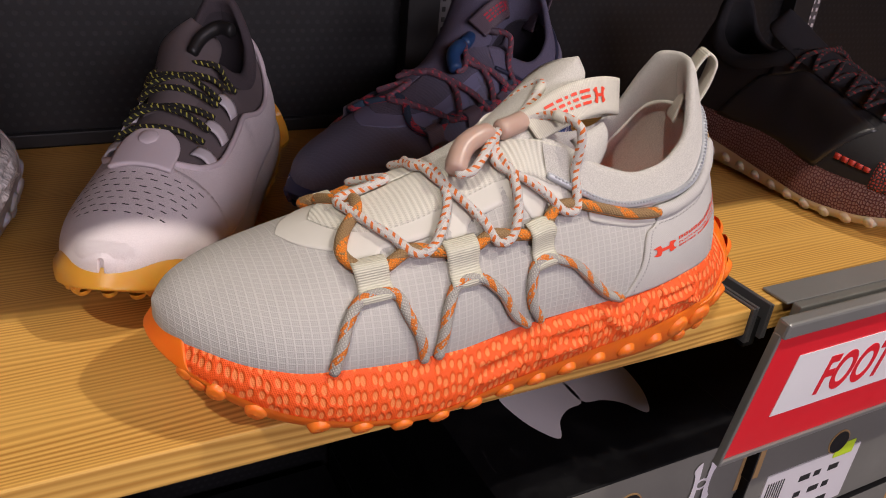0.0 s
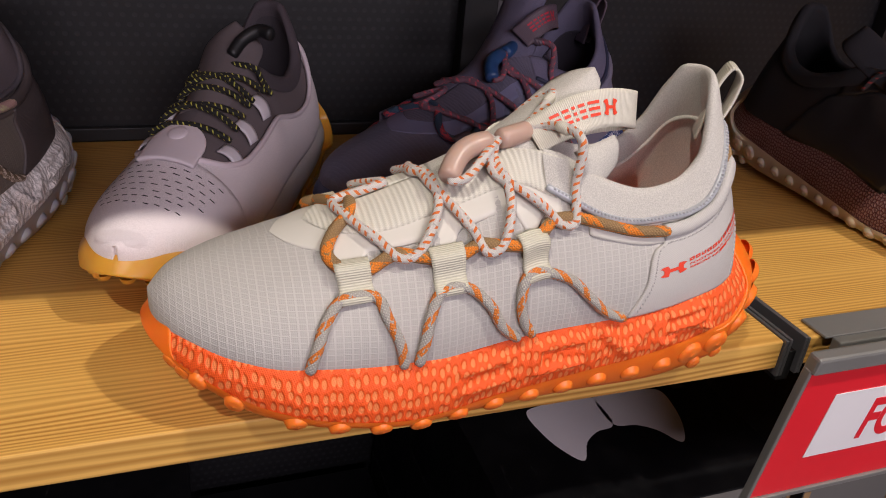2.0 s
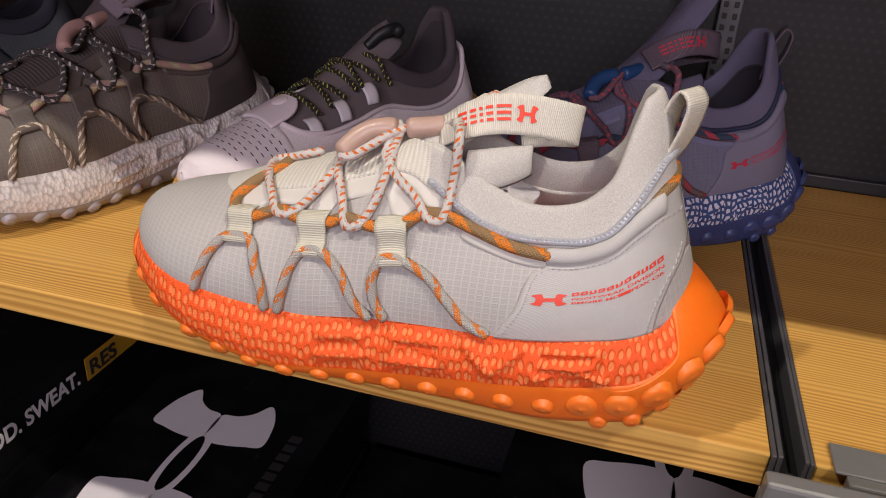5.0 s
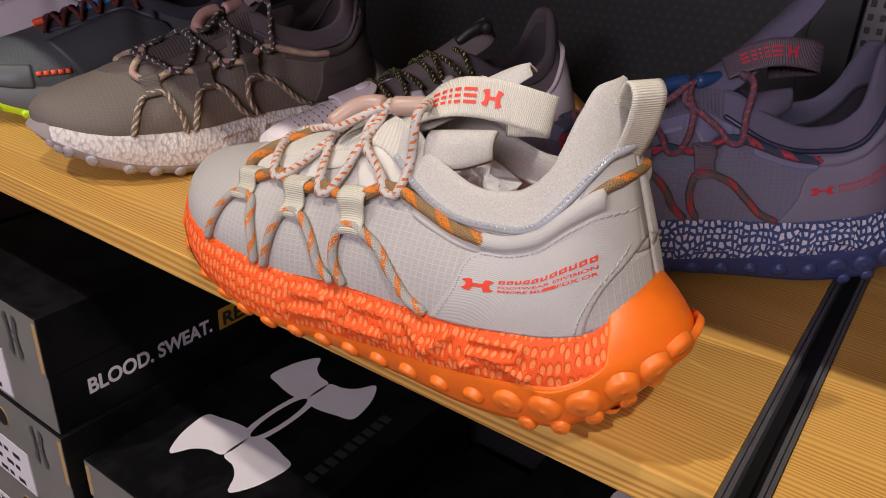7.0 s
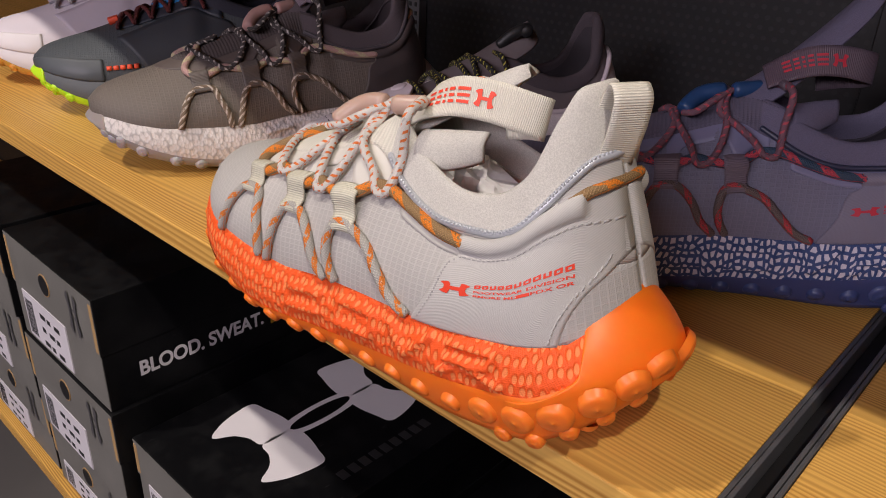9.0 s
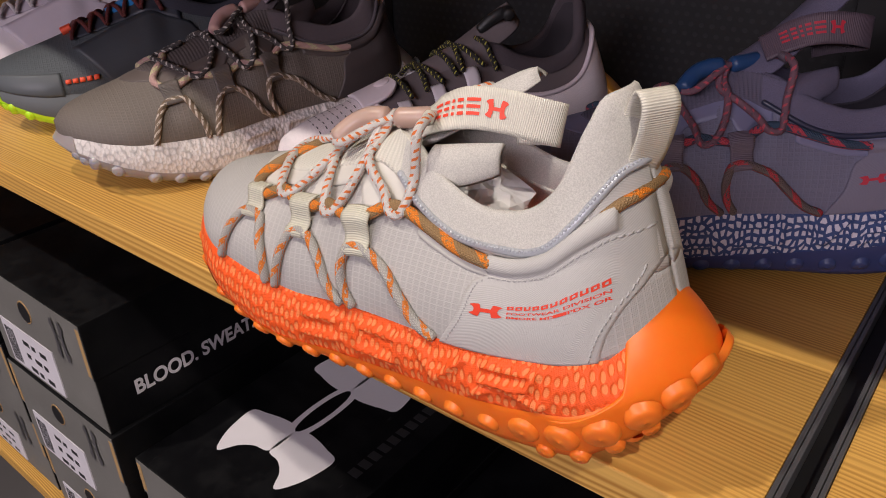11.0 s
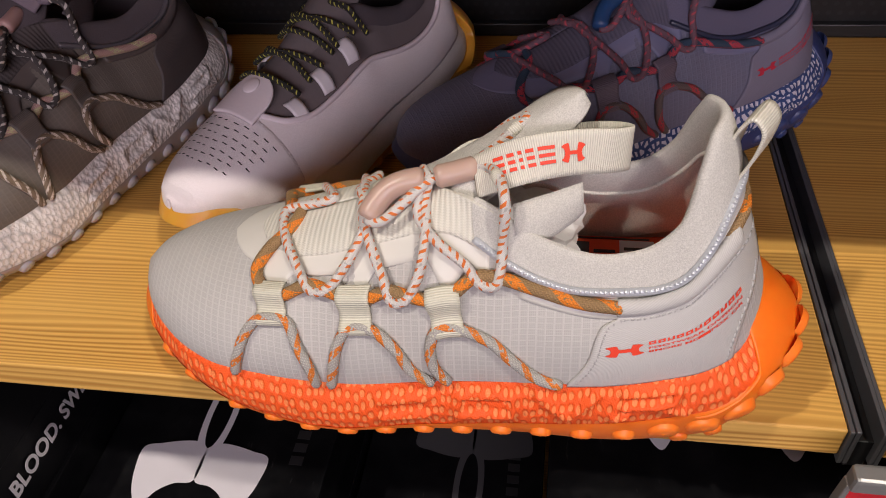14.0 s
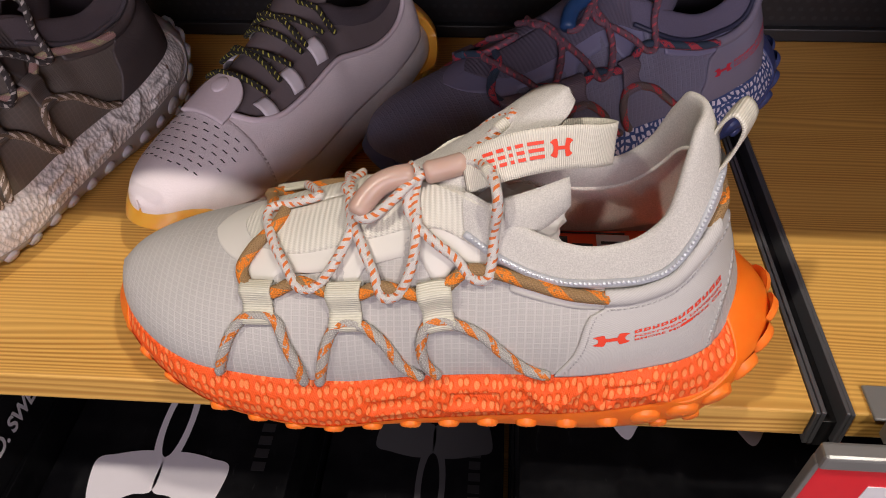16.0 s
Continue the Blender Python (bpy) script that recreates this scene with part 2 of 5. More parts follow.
M_LIME = plain("lime_sticker", (0.55, 0.75, 0.03), 0.5)
M_SIGN_RED = plain("red_print", (0.80, 0.014, 0.028), 0.35, 0, 90, 0.03, 0.02)
M_SIGN_WHITE = plain("white_print", (0.84, 0.83, 0.85), 0.4, 0, 90, 0.02, 0.02)
M_STORE = plain("grey_store_wall", (0.12, 0.11, 0.12), 0.8)
M_FLOOR = plain("store_floor", (0.2, 0.19, 0.18), 0.5)
M_PAPER = plain("white_tissue", (0.78, 0.76, 0.76), 0.8, 0, 200, 0.04, 0.2)

HERO_LOOK = dict(
    upper=ripstop("pale_ripstop", (0.465, 0.45, 0.43), 1.3), panel=twill("pale_twill", (0.52, 0.505, 0.485)), rim=plain("cream_film", (0.62, 0.60, 0.55), 0.45, 0, 300, 0.04, 0.05),
    knit=knit("cream_knit", (0.68, 0.66, 0.58)), web=webbing("ivory_webbing", (0.66, 0.64, 0.52)), strap=webbing("cream_webbing", (0.74, 0.71, 0.61), 0.0009),
    cord=zones("grey_cord", (0.52, 0.50, 0.46), (0.85, 0.24, 0.03), 0.013), lace=zones("tan_lace", (0.36, 0.22, 0.095), (0.92, 0.26, 0.015), 0.021),
    round=rope("white_round_lace", (0.78, 0.74, 0.70), (0.55, 0.52, 0.50), (0.85, 0.20, 0.03), 0.0036, 0.42, accent_share=0.8), mid=cells("orange_knit_sleeve", (0.95, 0.105, 0.010), (1.0, 0.245, 0.070), 0.0036, 0.0064, 0.27, True),
    out=rubber("orange_rubber", (1.0, 0.185, 0.010)), lug=rubber("pale_orange_rubber", (1.0, 0.215, 0.022), 0.4), toggle=rubber("dusty_pink_rubber", (0.48, 0.33, 0.27), 0.35, 0.1),
    lining=plush("cream_mesh_lining", (0.76, 0.73, 0.66)), collar=plush("oatmeal_plush", (0.60, 0.58, 0.54)), zip=plain("grey_zip_cord", (0.48, 0.50, 0.54), 0.35, 0.2),
    logo=plain("red_orange_print", (0.80, 0.06, 0.025), 0.5), insole=plain("orange_insole", (0.78, 0.10, 0.035), 0.7), stitch=plain("grey_thread", (0.42, 0.41, 0.40), 0.7))
BROWN_LOOK = dict(
    HERO_LOOK, upper=ripstop("grey_brown_ripstop", (0.145, 0.122, 0.105), 1.3), panel=twill("dark_brown_twill", (0.07, 0.055, 0.055)), rim=plain("brown_film", (0.10, 0.08, 0.075), 0.5),
    knit=knit("dark_brown_knit", (0.075, 0.06, 0.06)), web=webbing("brown_webbing", (0.13, 0.11, 0.10)), strap=webbing("mauve_webbing", (0.22, 0.17, 0.21)),
    cord=zones("glitter_cord", (0.20, 0.14, 0.09), (0.75, 0.66, 0.58), 0.007), lace=zones("pink_lace", (0.58, 0.36, 0.33), (0.66, 0.60, 0.36), 0.018), round=rope("dark_round_lace", (0.06, 0.05, 0.05), (0.2, 0.18, 0.18), (0.70, 0.66, 0.62)),
    mid=boucle("white_boucle_sleeve", (0.66, 0.62, 0.60)), out=rubber("smoky_rubber", (0.33, 0.29, 0.28), 0.35), lug=rubber("grey_rubber", (0.40, 0.38, 0.40), 0.35),
    toggle=rubber("dusty_rose_rubber", (0.45, 0.28, 0.26), 0.4, 0.1), lining=plush("brown_lining", (0.09, 0.07, 0.08)), collar=plush("brown_plush", (0.10, 0.08, 0.09)), zip=plain("brown_zip_cord", (0.09, 0.08, 0.09), 0.4), logo=plain("dark_print", (0.06, 0.048, 0.05), 0.5), insole=plain("brown_insole", (0.1, 0.08, 0.08), 0.7), stitch=plain("brown_thread", (0.2, 0.17, 0.16), 0.7))
PLUM_LOOK = dict(
    HERO_LOOK, upper=ripstop("slate_violet_ripstop", (0.165, 0.165, 0.245), 1.25), panel=twill("slate_violet_twill", (0.20, 0.19, 0.265)), rim=plain("violet_film", (0.19, 0.19, 0.31), 0.5),
    knit=knit("slate_knit", (0.11, 0.10, 0.15)), web=webbing("violet_webbing", (0.17, 0.14, 0.19)), strap=webbing("plum_webbing", (0.12, 0.09, 0.12)),
    cord=zones("grey_red_cord", (0.17, 0.13, 0.13), (0.60, 0.06, 0.08), 0.019), lace=zones("blue_red_lace", (0.03, 0.07, 0.13), (0.60, 0.06, 0.10), 0.021), round=rope("mauve_round_lace", (0.20, 0.10, 0.14), (0.10, 0.07, 0.10), (0.62, 0.09, 0.13)),
    mid=cells("navy_cell_sleeve", (0.040, 0.075, 0.22), (0.70, 0.68, 0.78), 0.0040, 0.0052, 0.18), out=rubber("navy_rubber", (0.045, 0.06, 0.17), 0.4, 0.1), lug=rubber("navy_stud_rubber", (0.05, 0.07, 0.19), 0.4, 0.1),
    toggle=rubber("blue_rubber", (0.018, 0.06, 0.17), 0.4, 0.1), lining=plush("dark_lining", (0.04, 0.035, 0.05)), collar=plush("violet_plush", (0.13, 0.12, 0.19)), zip=plain("navy_zip_cord", (0.03, 0.035, 0.07), 0.4), logo=plain("crimson_print", (0.55, 0.03, 0.06), 0.5), insole=plain("dark_insole", (0.05, 0.04, 0.06), 0.7), stitch=plain("violet_thread", (0.09, 0.08, 0.13), 0.7))


# ---------------------------------------------------------------- mesh helpers


def link(name, bm, mat, parent=None, label="", smooth=True):
    me = bpy.data.meshes.new(name)
    bmesh.ops.recalc_face_normals(bm, faces=bm.faces)
    bm.to_mesh(me)
    bm.free()
    me.materials.append(mat)
    if smooth:
        for p in me.polygons:
            p.use_smooth = True
    ob = new(name, me)
    if parent:
        ob.parent = parent
    if label:
        ob["label"] = label
    return ob


def box_bm(lo, hi, bevel=0.0):
    bm = bmesh.new()
    c = [(a + b) / 2 for a, b in zip(lo, hi)]
    d = [b - a for a, b in zip(lo, hi)]
    bmesh.ops.create_cube(bm, size=1, matrix=Matrix.Translation(c) @ Matrix.Diagonal((*d, 1)))
    if bevel:
        bmesh.ops.bevel(bm, geom=bm.edges[:], offset=bevel, segments=2, affect="EDGES", profile=0.5)
    return bm


def box(name, lo, hi, mat, bevel=0.0, parent=None, label=""):
    return link(name, box_bm(lo, hi, bevel), mat, parent, label, smooth=False)


# The shelving: two pine boards that meet at a steel joint, a perforated back, a board above and one below.
def board(name, lo, hi, label):
    ob = tagged(box(name, lo, hi, M_WOOD, 0.0012), label, "shelf", kind="structure")
    return ob


board("shelf_left", (-2.2, 0, -0.019), (0, 0.375, 0), "honey coloured pine shelf board with fine grain")
board("shelf_right", (0.0185, 0, -0.019), (1.3, 0.375, 0), "honey coloured pine shelf board with fine grain")
board("shelf_above", (-2.2, -0.033, 0.31), (1.3, 0.375, 0.329), "pine shelf board above the shoes")
board("shelf_below", (-2.2, -0.005, -0.50), (1.3, 0.375, -0.481), "pine shelf board under the shoe boxes")

JOINT = tagged(new("shelf_joint"), "grey steel end plates with a dark slot between boards", "bracket", kind="structure")
for x0, x1, z in ((0.0002, 0.0024, 0.0006), (0.0028, 0.0050, 0.0012), (0.0140, 0.0160, 0.0012), (0.0163, 0.0183, 0.0006)):
    box("end_plate", (x0, -0.0012, -0.024), (x1, 0.374, z), M_STEEL, 0.0004, JOINT)
box("slot", (0.0050, 0.002, -0.030), (0.0140, 0.374, -0.010), M_GAP, 0.0004, JOINT)
box("support_plate", (-0.030, 0.004, -0.0208), (-0.0002, 0.030, -0.0192), M_STEEL, 0.0003, JOINT)

BACK = tagged(new("wall_back"), "black perforated metal back panel of the shelving", "panel", kind="structure")
box("panel", (-2.2, 0.378, 0.012), (1.3, 0.388, 0.9), M_PANEL, 0, BACK)
box("panel", (-2.2, 0.378, -1.0), (1.3, 0.388, -0.022), M_PANEL, 0, BACK)
box("rail", (-2.2, 0.372, 0.0008), (1.3, 0.381, 0.0118), M_GAP, 0.001, BACK)
for x in (-1.05, -0.56, -0.073, 0.414):
    POST = tagged(new("shelf_post"), "black slotted steel upright of the shelving", "post", "uprights of the shelving", kind="structure")
    box("upright", (x, 0.360, 0.0015), (x + 0.031, 0.3775, 0.85), M_GAP, 0.001, POST)
    box("slot_strip", (x + 0.033, 0.366, 0.0015), (x + 0.050, 0.3775, 0.85), M_STEEL, 0.0008, POST)
    for k in range(22):
        for d in (0.0375, 0.0455):
            # Holes are flat chips: light through them painted pale on one post, else dark.
            box("slot_chip", (x + d - 0.0018, 0.3652, 0.050 + k * 0.009), (x + d + 0.0018, 0.3662, 0.0545 + k * 0.009), M_LABEL if x > 0.4 else M_GAP, 0.0005, POST)

# The room beyond the shelving, behind the camera.
for name, lo, hi, mt in (("floor", (-4, -5, -1.02), (4, 0.6, -1.0), M_FLOOR), ("ceiling", (-4, -5, 2.0), (4, 0.6, 2.05), M_STORE), ("wall_front", (-4, -5.1, -1.02), (4, -5, 2.05), M_STORE), ("wall_rear", (-4, 0.6, -1.02), (4, 0.7, 2.05), M_STORE), ("wall_west", (-4.1, -5.1, -1.02), (-4, 0.7, 2.05), M_STORE), ("wall_east", (4, -5.1, -1.02), (4.1, 0.7, 2.05), M_STORE)):
    tagged(box(name, lo, hi, mt), "plain grey surface of the store", "room", kind="structure")

# ---------------------------------------------------------------- sign on the shelf's edge


def words(name, text, size, m, mat, parent, extrude=0.0002):
    c = bpy.data.curves.new(name, "FONT")
    c.body, c.size, c.extrude, c.offset = text, size, extrude, size * 0.026
    ob = new(name, c)
    me = bpy.data.meshes.new_from_object(ob)
    bpy.data.objects.remove(ob)
    me.materials.clear()
    me.materials.append(mat)
    ob = new(name, me)
    ob.parent = parent
    ob.matrix_local = m
    return ob


SIGN = tagged(new("shelf_sign"), "red and white section sign in a grey steel holder", "sign")
box("clip", (0.0255, -0.004, 0.0004), (0.40, 0.016, 0.0022), M_HOLDER, 0.0006, SIGN)
box("clip_front", (0.0300, -0.0110, -0.0080), (0.40, -0.0042, 0.0018), M_HOLDER, 0.001, SIGN)
FACE = new("sign_plate")
FACE.parent = SIGN
FACE.matrix_local = pose(-0.0055, -0.0265, 0.006, 6, 0, 0)
box("backing", (0.0, 0.0012, -0.114), (0.42, 0.0032, 0.0), M_HOLDER, 0.0004, FACE)
for name, lo, hi in (("rim_top", (-0.001, -0.0045, -0.0080), (0.42, 0.0045, 0.0035)), ("rim_bottom", (-0.001, -0.0022, -0.1165), (0.42, 0.0030, -0.1125)), ("rim_side", (-0.0015, -0.0020, -0.1165), (0.0012, 0.0036, -0.006))):
    box(name, lo, hi, M_HOLDER, 0.0018 if name == "rim_top" else 0.0008, FACE)
box("red_card", (0.0016, -0.0002, -0.1123), (0.42, 0.0010, -0.0082), M_SIGN_RED, 0, FACE)
box("white_field", (0.0300, -0.0007, -0.0820), (0.40, -0.0003, -0.0300), M_SIGN_WHITE, 0, FACE)
words("sign_text", "FOOT", 0.046, pose(0.0640, -0.0008, -0.0720, 90, 0, 0) @ Matrix.Diagonal((0.56, 1, 1, 1)), M_SIGN_RED, FACE)

# ---------------------------------------------------------------- shoe boxes below


def rounded(q, n=5):
    """A closed outline with its bends eased."""
    out = []
    for k in range(len(q)):
        a, b, c, d = (Vector(q[(k + i) % len(q)]) for i in (-1, 0, 1, 2))
        for i in range(n):
            t = i / n
            out.append(tuple(0.5 * (2 * b + (c - a) * t + (2 * a - 5 * b + 4 * c - d) * t * t + (3 * b - a - 3 * c + d) * t**3)))
    return out


def emblem(w, h, mat, parent, m):
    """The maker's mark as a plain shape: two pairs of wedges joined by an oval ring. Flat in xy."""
    for s in (1, -1):
        for side in (1, -1):
            bm = bmesh.new()
            q = rounded(((0.10, 0.16), (0.22, 0.165), (0.36, 0.185), (0.50, 0.215), (0.485, 0.34), (0.425, 0.44), (0.34, 0.50), (0.25, 0.42), (0.14, 0.375), (0.0, 0.35), (0.0, 0.20), (0.05, 0.18)))
            bm.faces.new([bm.verts.new((side * x * w, s * y * h, 0)) for x, y in (q if s * side > 0 else q[::-1])])
            bmesh.ops.translate(bm, verts=bm.verts, vec=(0, 0, 0.0004))
            ob = link("emblem_wing", bm, mat, parent, smooth=False)
            ob.matrix_local = m
    bm = bmesh.new()
    n = 28
    a = [bm.verts.new((0.125 * w * math.cos(k * 2 * math.pi / n), 0.285 * h * math.sin(k * 2 * math.pi / n), 0.0002)) for k in range(n)]
    b = [bm.verts.new((0.075 * w * math.cos(k * 2 * math.pi / n), 0.190 * h * math.sin(k * 2 * math.pi / n), 0.0002)) for k in range(n)]
    for k in range(n):
        bm.faces.new((a[k], a[(k + 1) % n], b[(k + 1) % n], b[k]))
    ob = link("emblem_ring", bm, mat, parent, smooth=False)
    ob.matrix_local = m


def shoe_box(x0, x1, y0, z0, z1, label, depth=0.34, lid=0.062, hole=True, sticker=True, lime=False, slogan=False, mark=False, top_mark=False):
    """A black shoe box, its short end forwards: a tray with a finger hole, and a lid that overhangs it."""
    top = tagged(new("shoe_box"), label, "box", "black shoe boxes under the shelf")
    top.location = (x0, y0, z0)
    w, h = x1 - x0, z1 - z0
    box("tray", (0.0012, 0.0012, 0), (w - 0.0012, depth - 0.0012, h - 0.004), M_CARD, 0.0006, top)
    box("tray_front", (0.0022, 0.0006, 0.001), (w - 0.0022, 0.0016, h - lid), M_CARD_SIDE, 0, top)
    li = box("lid", (0, 0, h - lid), (w, depth, h), M_CARD, 0.0010, top)
    box("lid_front", (0.001, -0.0004, h - lid + 0.001), (w - 0.001, 0.0006, h - 0.0012), M_CARD_SIDE, 0, li)
    for x in (0.0015, w - 0.0075):
        box("card_edge", (x, -0.0008, h - lid + 0.004), (x + 0.006, 0.0004, h - 0.006), M_CARD_EDGE, 0.0002, top)
    if hole:
        bm = bmesh.new()
        bmesh.ops.create_cone(bm, cap_ends=True, segments=24, radius1=0.0125, radius2=0.0125, depth=0.001)
        rim = link("hole_edge", bm, M_CARD_EDGE, li, smooth=False)
        rim.matrix_local = pose(w * 0.46, -0.0006, h - 0.030, 90, 0, 0)
        # Flat black disc in place of the shade inside the hole.
        bm = bmesh.new()
        bmesh.ops.create_cone(bm, cap_ends=True, segments=24, radius1=0.0112, radius2=0.0112, depth=0.001)
        dark = link("finger_hole", bm, M_GAP, li, smooth=False)
        dark.matrix_local = pose(w * 0.46, -0.0010, h - 0.030, 90, 0, 0)
    if sticker:
        st = box("label", (w * 0.10, -0.0005, 0.006), (w * 0.62, 0.0008, h - lid - 0.002), M_LABEL, 0, top, "printed white paper label")
        hh = h - lid - 0.008
        for k in range(7):
            box("print", (w * 0.12 + k * 0.0030, -0.0008, 0.010), (w * 0.12 + k * 0.0030 + 0.0013, -0.0004, 0.006 + hh * 0.85), M_INK, 0, st)
        for r in range(3):
            for k in range(3):
                a = w * 0.30 + k * 0.018
                box("print", (a, -0.0008, 0.010 + r * hh * 0.30), (a + 0.013 - 0.005 * ((r + k) % 2), -0.0004, 0.010 + r * hh * 0.30 + hh * 0.10), M_INK, 0, st)
        if lime:
            box("price_sticker", (w * 0.46, -0.0012, h - lid - 0.008), (w * 0.57, -0.0006, h - lid + 0.006), M_LIME, 0, top, "small lime green sticker")
    if mark:
        emblem(0.046, 0.024, mark, top, pose(w * 0.78, -0.0012, h - 0.034, 90, 0, 0) @ pose(0, 0, 0, 0, 0, 90))
    if slogan:
        words("slogan", "BLOOD. SWEAT.", 0.0225, pose(w + 0.0006, 0.033, h - 0.097, 90, 0, 90) @ Matrix.Diagonal((0.86, 1, 1, 1)), M_PRINT, top)
        box("slogan_patch", (w + 0.0002, 0.186, h - 0.101), (w + 0.0008, 0.30, h - 0.076), M_YELLOW, 0, top)
        words("slogan_end", "RES", 0.0225, pose(w + 0.0012, 0.190, h - 0.097, 90, 0, 90) @ Matrix.Diagonal((1.12, 1, 1, 1)), M_INK, top)
    if top_mark:
        cx, cy, ew, eh, mt = top_mark
        emblem(ew, eh, mt, li, pose(cx - x0, cy - y0, h + 0.0006))
        for k in range(9):
            box("print", (w - 0.036, 0.110 + k * 0.0135, h + 0.0002), (w - 0.024, 0.119 + k * 0.0135, h + 0.0006), M_PRINT_DIM, 0, li)
    return top


DARK = "scuffed black card shoe box"
STACK = shoe_box(-0.768, -0.556, 0.002, -0.262, -0.136, "black shoe box with white slogan printed along its side", slogan=True, mark=M_PRINT_GREY)
shoe_box(-0.768, -0.553, 0.000, -0.388, -0.2625, DARK + " and grey mark", mark=M_PRINT_GREY)
shoe_box(-0.768, -0.556, 0.004, -0.4805, -0.3885, DARK + " at the bottom of a stack", lid=0.05, mark=M_PRINT_GREY)
for k, z in enumerate((-0.4805, -0.366, -0.251)):
    shoe_box(-0.990, -0.780, 0.006 - 0.004 * k, z, z + 0.1145, DARK + " in a stack", mark=M_PRINT_GREY)
shoe_box(-0.546, -0.330, 0.013, -0.386, -0.291, "black shoe box with large white mark on its lid", lid=0.045, lime=True, top_mark=(-0.447, 0.170, 0.122, 0.205, M_PRINT))
shoe_box(-0.546, -0.330, 0.016, -0.4805, -0.3865, DARK + " under a marked one", lid=0.045)
shoe_box(-0.134, 0.092, 0.027, -0.262, -0.147, "black shoe box with pale mark on lid and front", mark=M_PRINT, top_mark=(-0.018, 0.180, 0.122, 0.205, M_PRINT))
shoe_box(-0.134, 0.092, 0.024, -0.372, -0.2625, DARK + " in the middle of a stack")
shoe_box(-0.134, 0.092, 0.026, -0.4805, -0.3725, DARK + " on the lower shelf")
shoe_box(-0.325, -0.140, 0.020, -0.4805, -0.392, "black shoe box low down with dull grey mark on its lid", lid=0.045, top_mark=(-0.214, 0.175, 0.122, 0.205, M_PRINT_GREY))
for k, z in enumerate((-0.4805, -0.370, -0.2595)):
    shoe_box(0.088, 0.310, 0.012 + 0.003 * k, z, z + 0.110, DARK + " with white label", lid=0.04, lime=k == 2)

# ---------------------------------------------------------------- shoes


def knots(xs, ys):
    """A smooth curve through the knots (monotone cubic)."""
    xs, ys = np.array(xs, float), np.array(ys, float)
    h, d = np.diff(xs), np.diff(ys) / np.diff(xs)
    m = np.zeros(len(xs))
    m[0], m[-1] = d[0], d[-1]
    for i in range(1, len(xs) - 1):
        if d[i - 1] * d[i] > 0:
            a, b = 2 * h[i] + h[i - 1], h[i] + 2 * h[i - 1]
            m[i] = (a + b) / (a / d[i - 1] + b / d[i])

    def f(x):
        x = np.clip(x, xs[0], xs[-1])
        i = np.clip(np.searchsorted(xs, x) - 1, 0, len(h) - 1)
        t = (x - xs[i]) / h[i]
        return ((2 * t**3 - 3 * t**2 + 1) * ys[i] + (t**3 - 2 * t**2 + t) * h[i] * m[i]
                + (3 * t**2 - 2 * t**3) * ys[i + 1] + (t**3 - t**2) * h[i] * m[i + 1])
    return f

# A left trail shoe in its own metres: x from the heel to the toe, y to its outer side, z up.
LEN = 0.304
WALL_OUT = knots([0, 0.03, 0.08, 0.12, 0.155, 0.205, 0.245, 0.27, 0.304], [0.036, 0.042, 0.0495, 0.0515, 0.0535, 0.055, 0.052, 0.047, 0.038])
WALL_IN = knots([0, 0.03, 0.08, 0.12, 0.155, 0.205, 0.245, 0.27, 0.304], [0.034, 0.037, 0.036, 0.035, 0.038, 0.045, 0.046, 0.043, 0.036])
WELT = knots([0, 0.03, 0.06, 0.1, 0.15, 0.2, 0.245, 0.28, 0.304], [0.060, 0.054, 0.050, 0.045, 0.042, 0.036, 0.037, 0.041, 0.046])
RIDGE = knots([0, 0.11, 0.141, 0.17, 0.2, 0.23, 0.255, 0.28, 0.295, 0.304], [0.13, 0.126, 0.116, 0.104, 0.093, 0.083, 0.075, 0.068, 0.062, 0.054])
COLLAR = knots([0, 0.012, 0.025, 0.045, 0.065, 0.085, 0.11, 0.13, 0.15], [0.149, 0.147, 0.137, 0.114, 0.103, 0.100, 0.106, 0.116, 0.118])
MOUTH = knots([0, 0.02, 0.045, 0.09, 0.115, 0.14, 0.16], [0.014, 0.0185, 0.027, 0.03, 0.028, 0.018, 0.0])
CENTRE = knots([0, 0.06, 0.15, 0.31], [0.003, 0.003, 0, 0])
OPEN = knots([0, 0.125, 0.16, 0.31], [1, 1, 0, 0])


def ends(x, back=0.045, front=0.056):
    """How far the plan has rounded off towards the heel and the toe."""
    x = np.asarray(x, float)
    a = np.clip(1 - x / back, 0, 1)
    b = np.clip(1 - (LEN - x) / front, 0, 1)
    return np.sqrt(np.clip(1 - a**2.2, 0, 1)) * np.sqrt(np.clip(1 - b**2.3, 0, 1))


def lean(x, z):
    """The heel leans forwards with its height."""
    return (0.010 + 0.35 * np.clip(z - 0.05, 0, 1)) * np.clip(1 - x / 0.10, 0, 1) ** 1.5


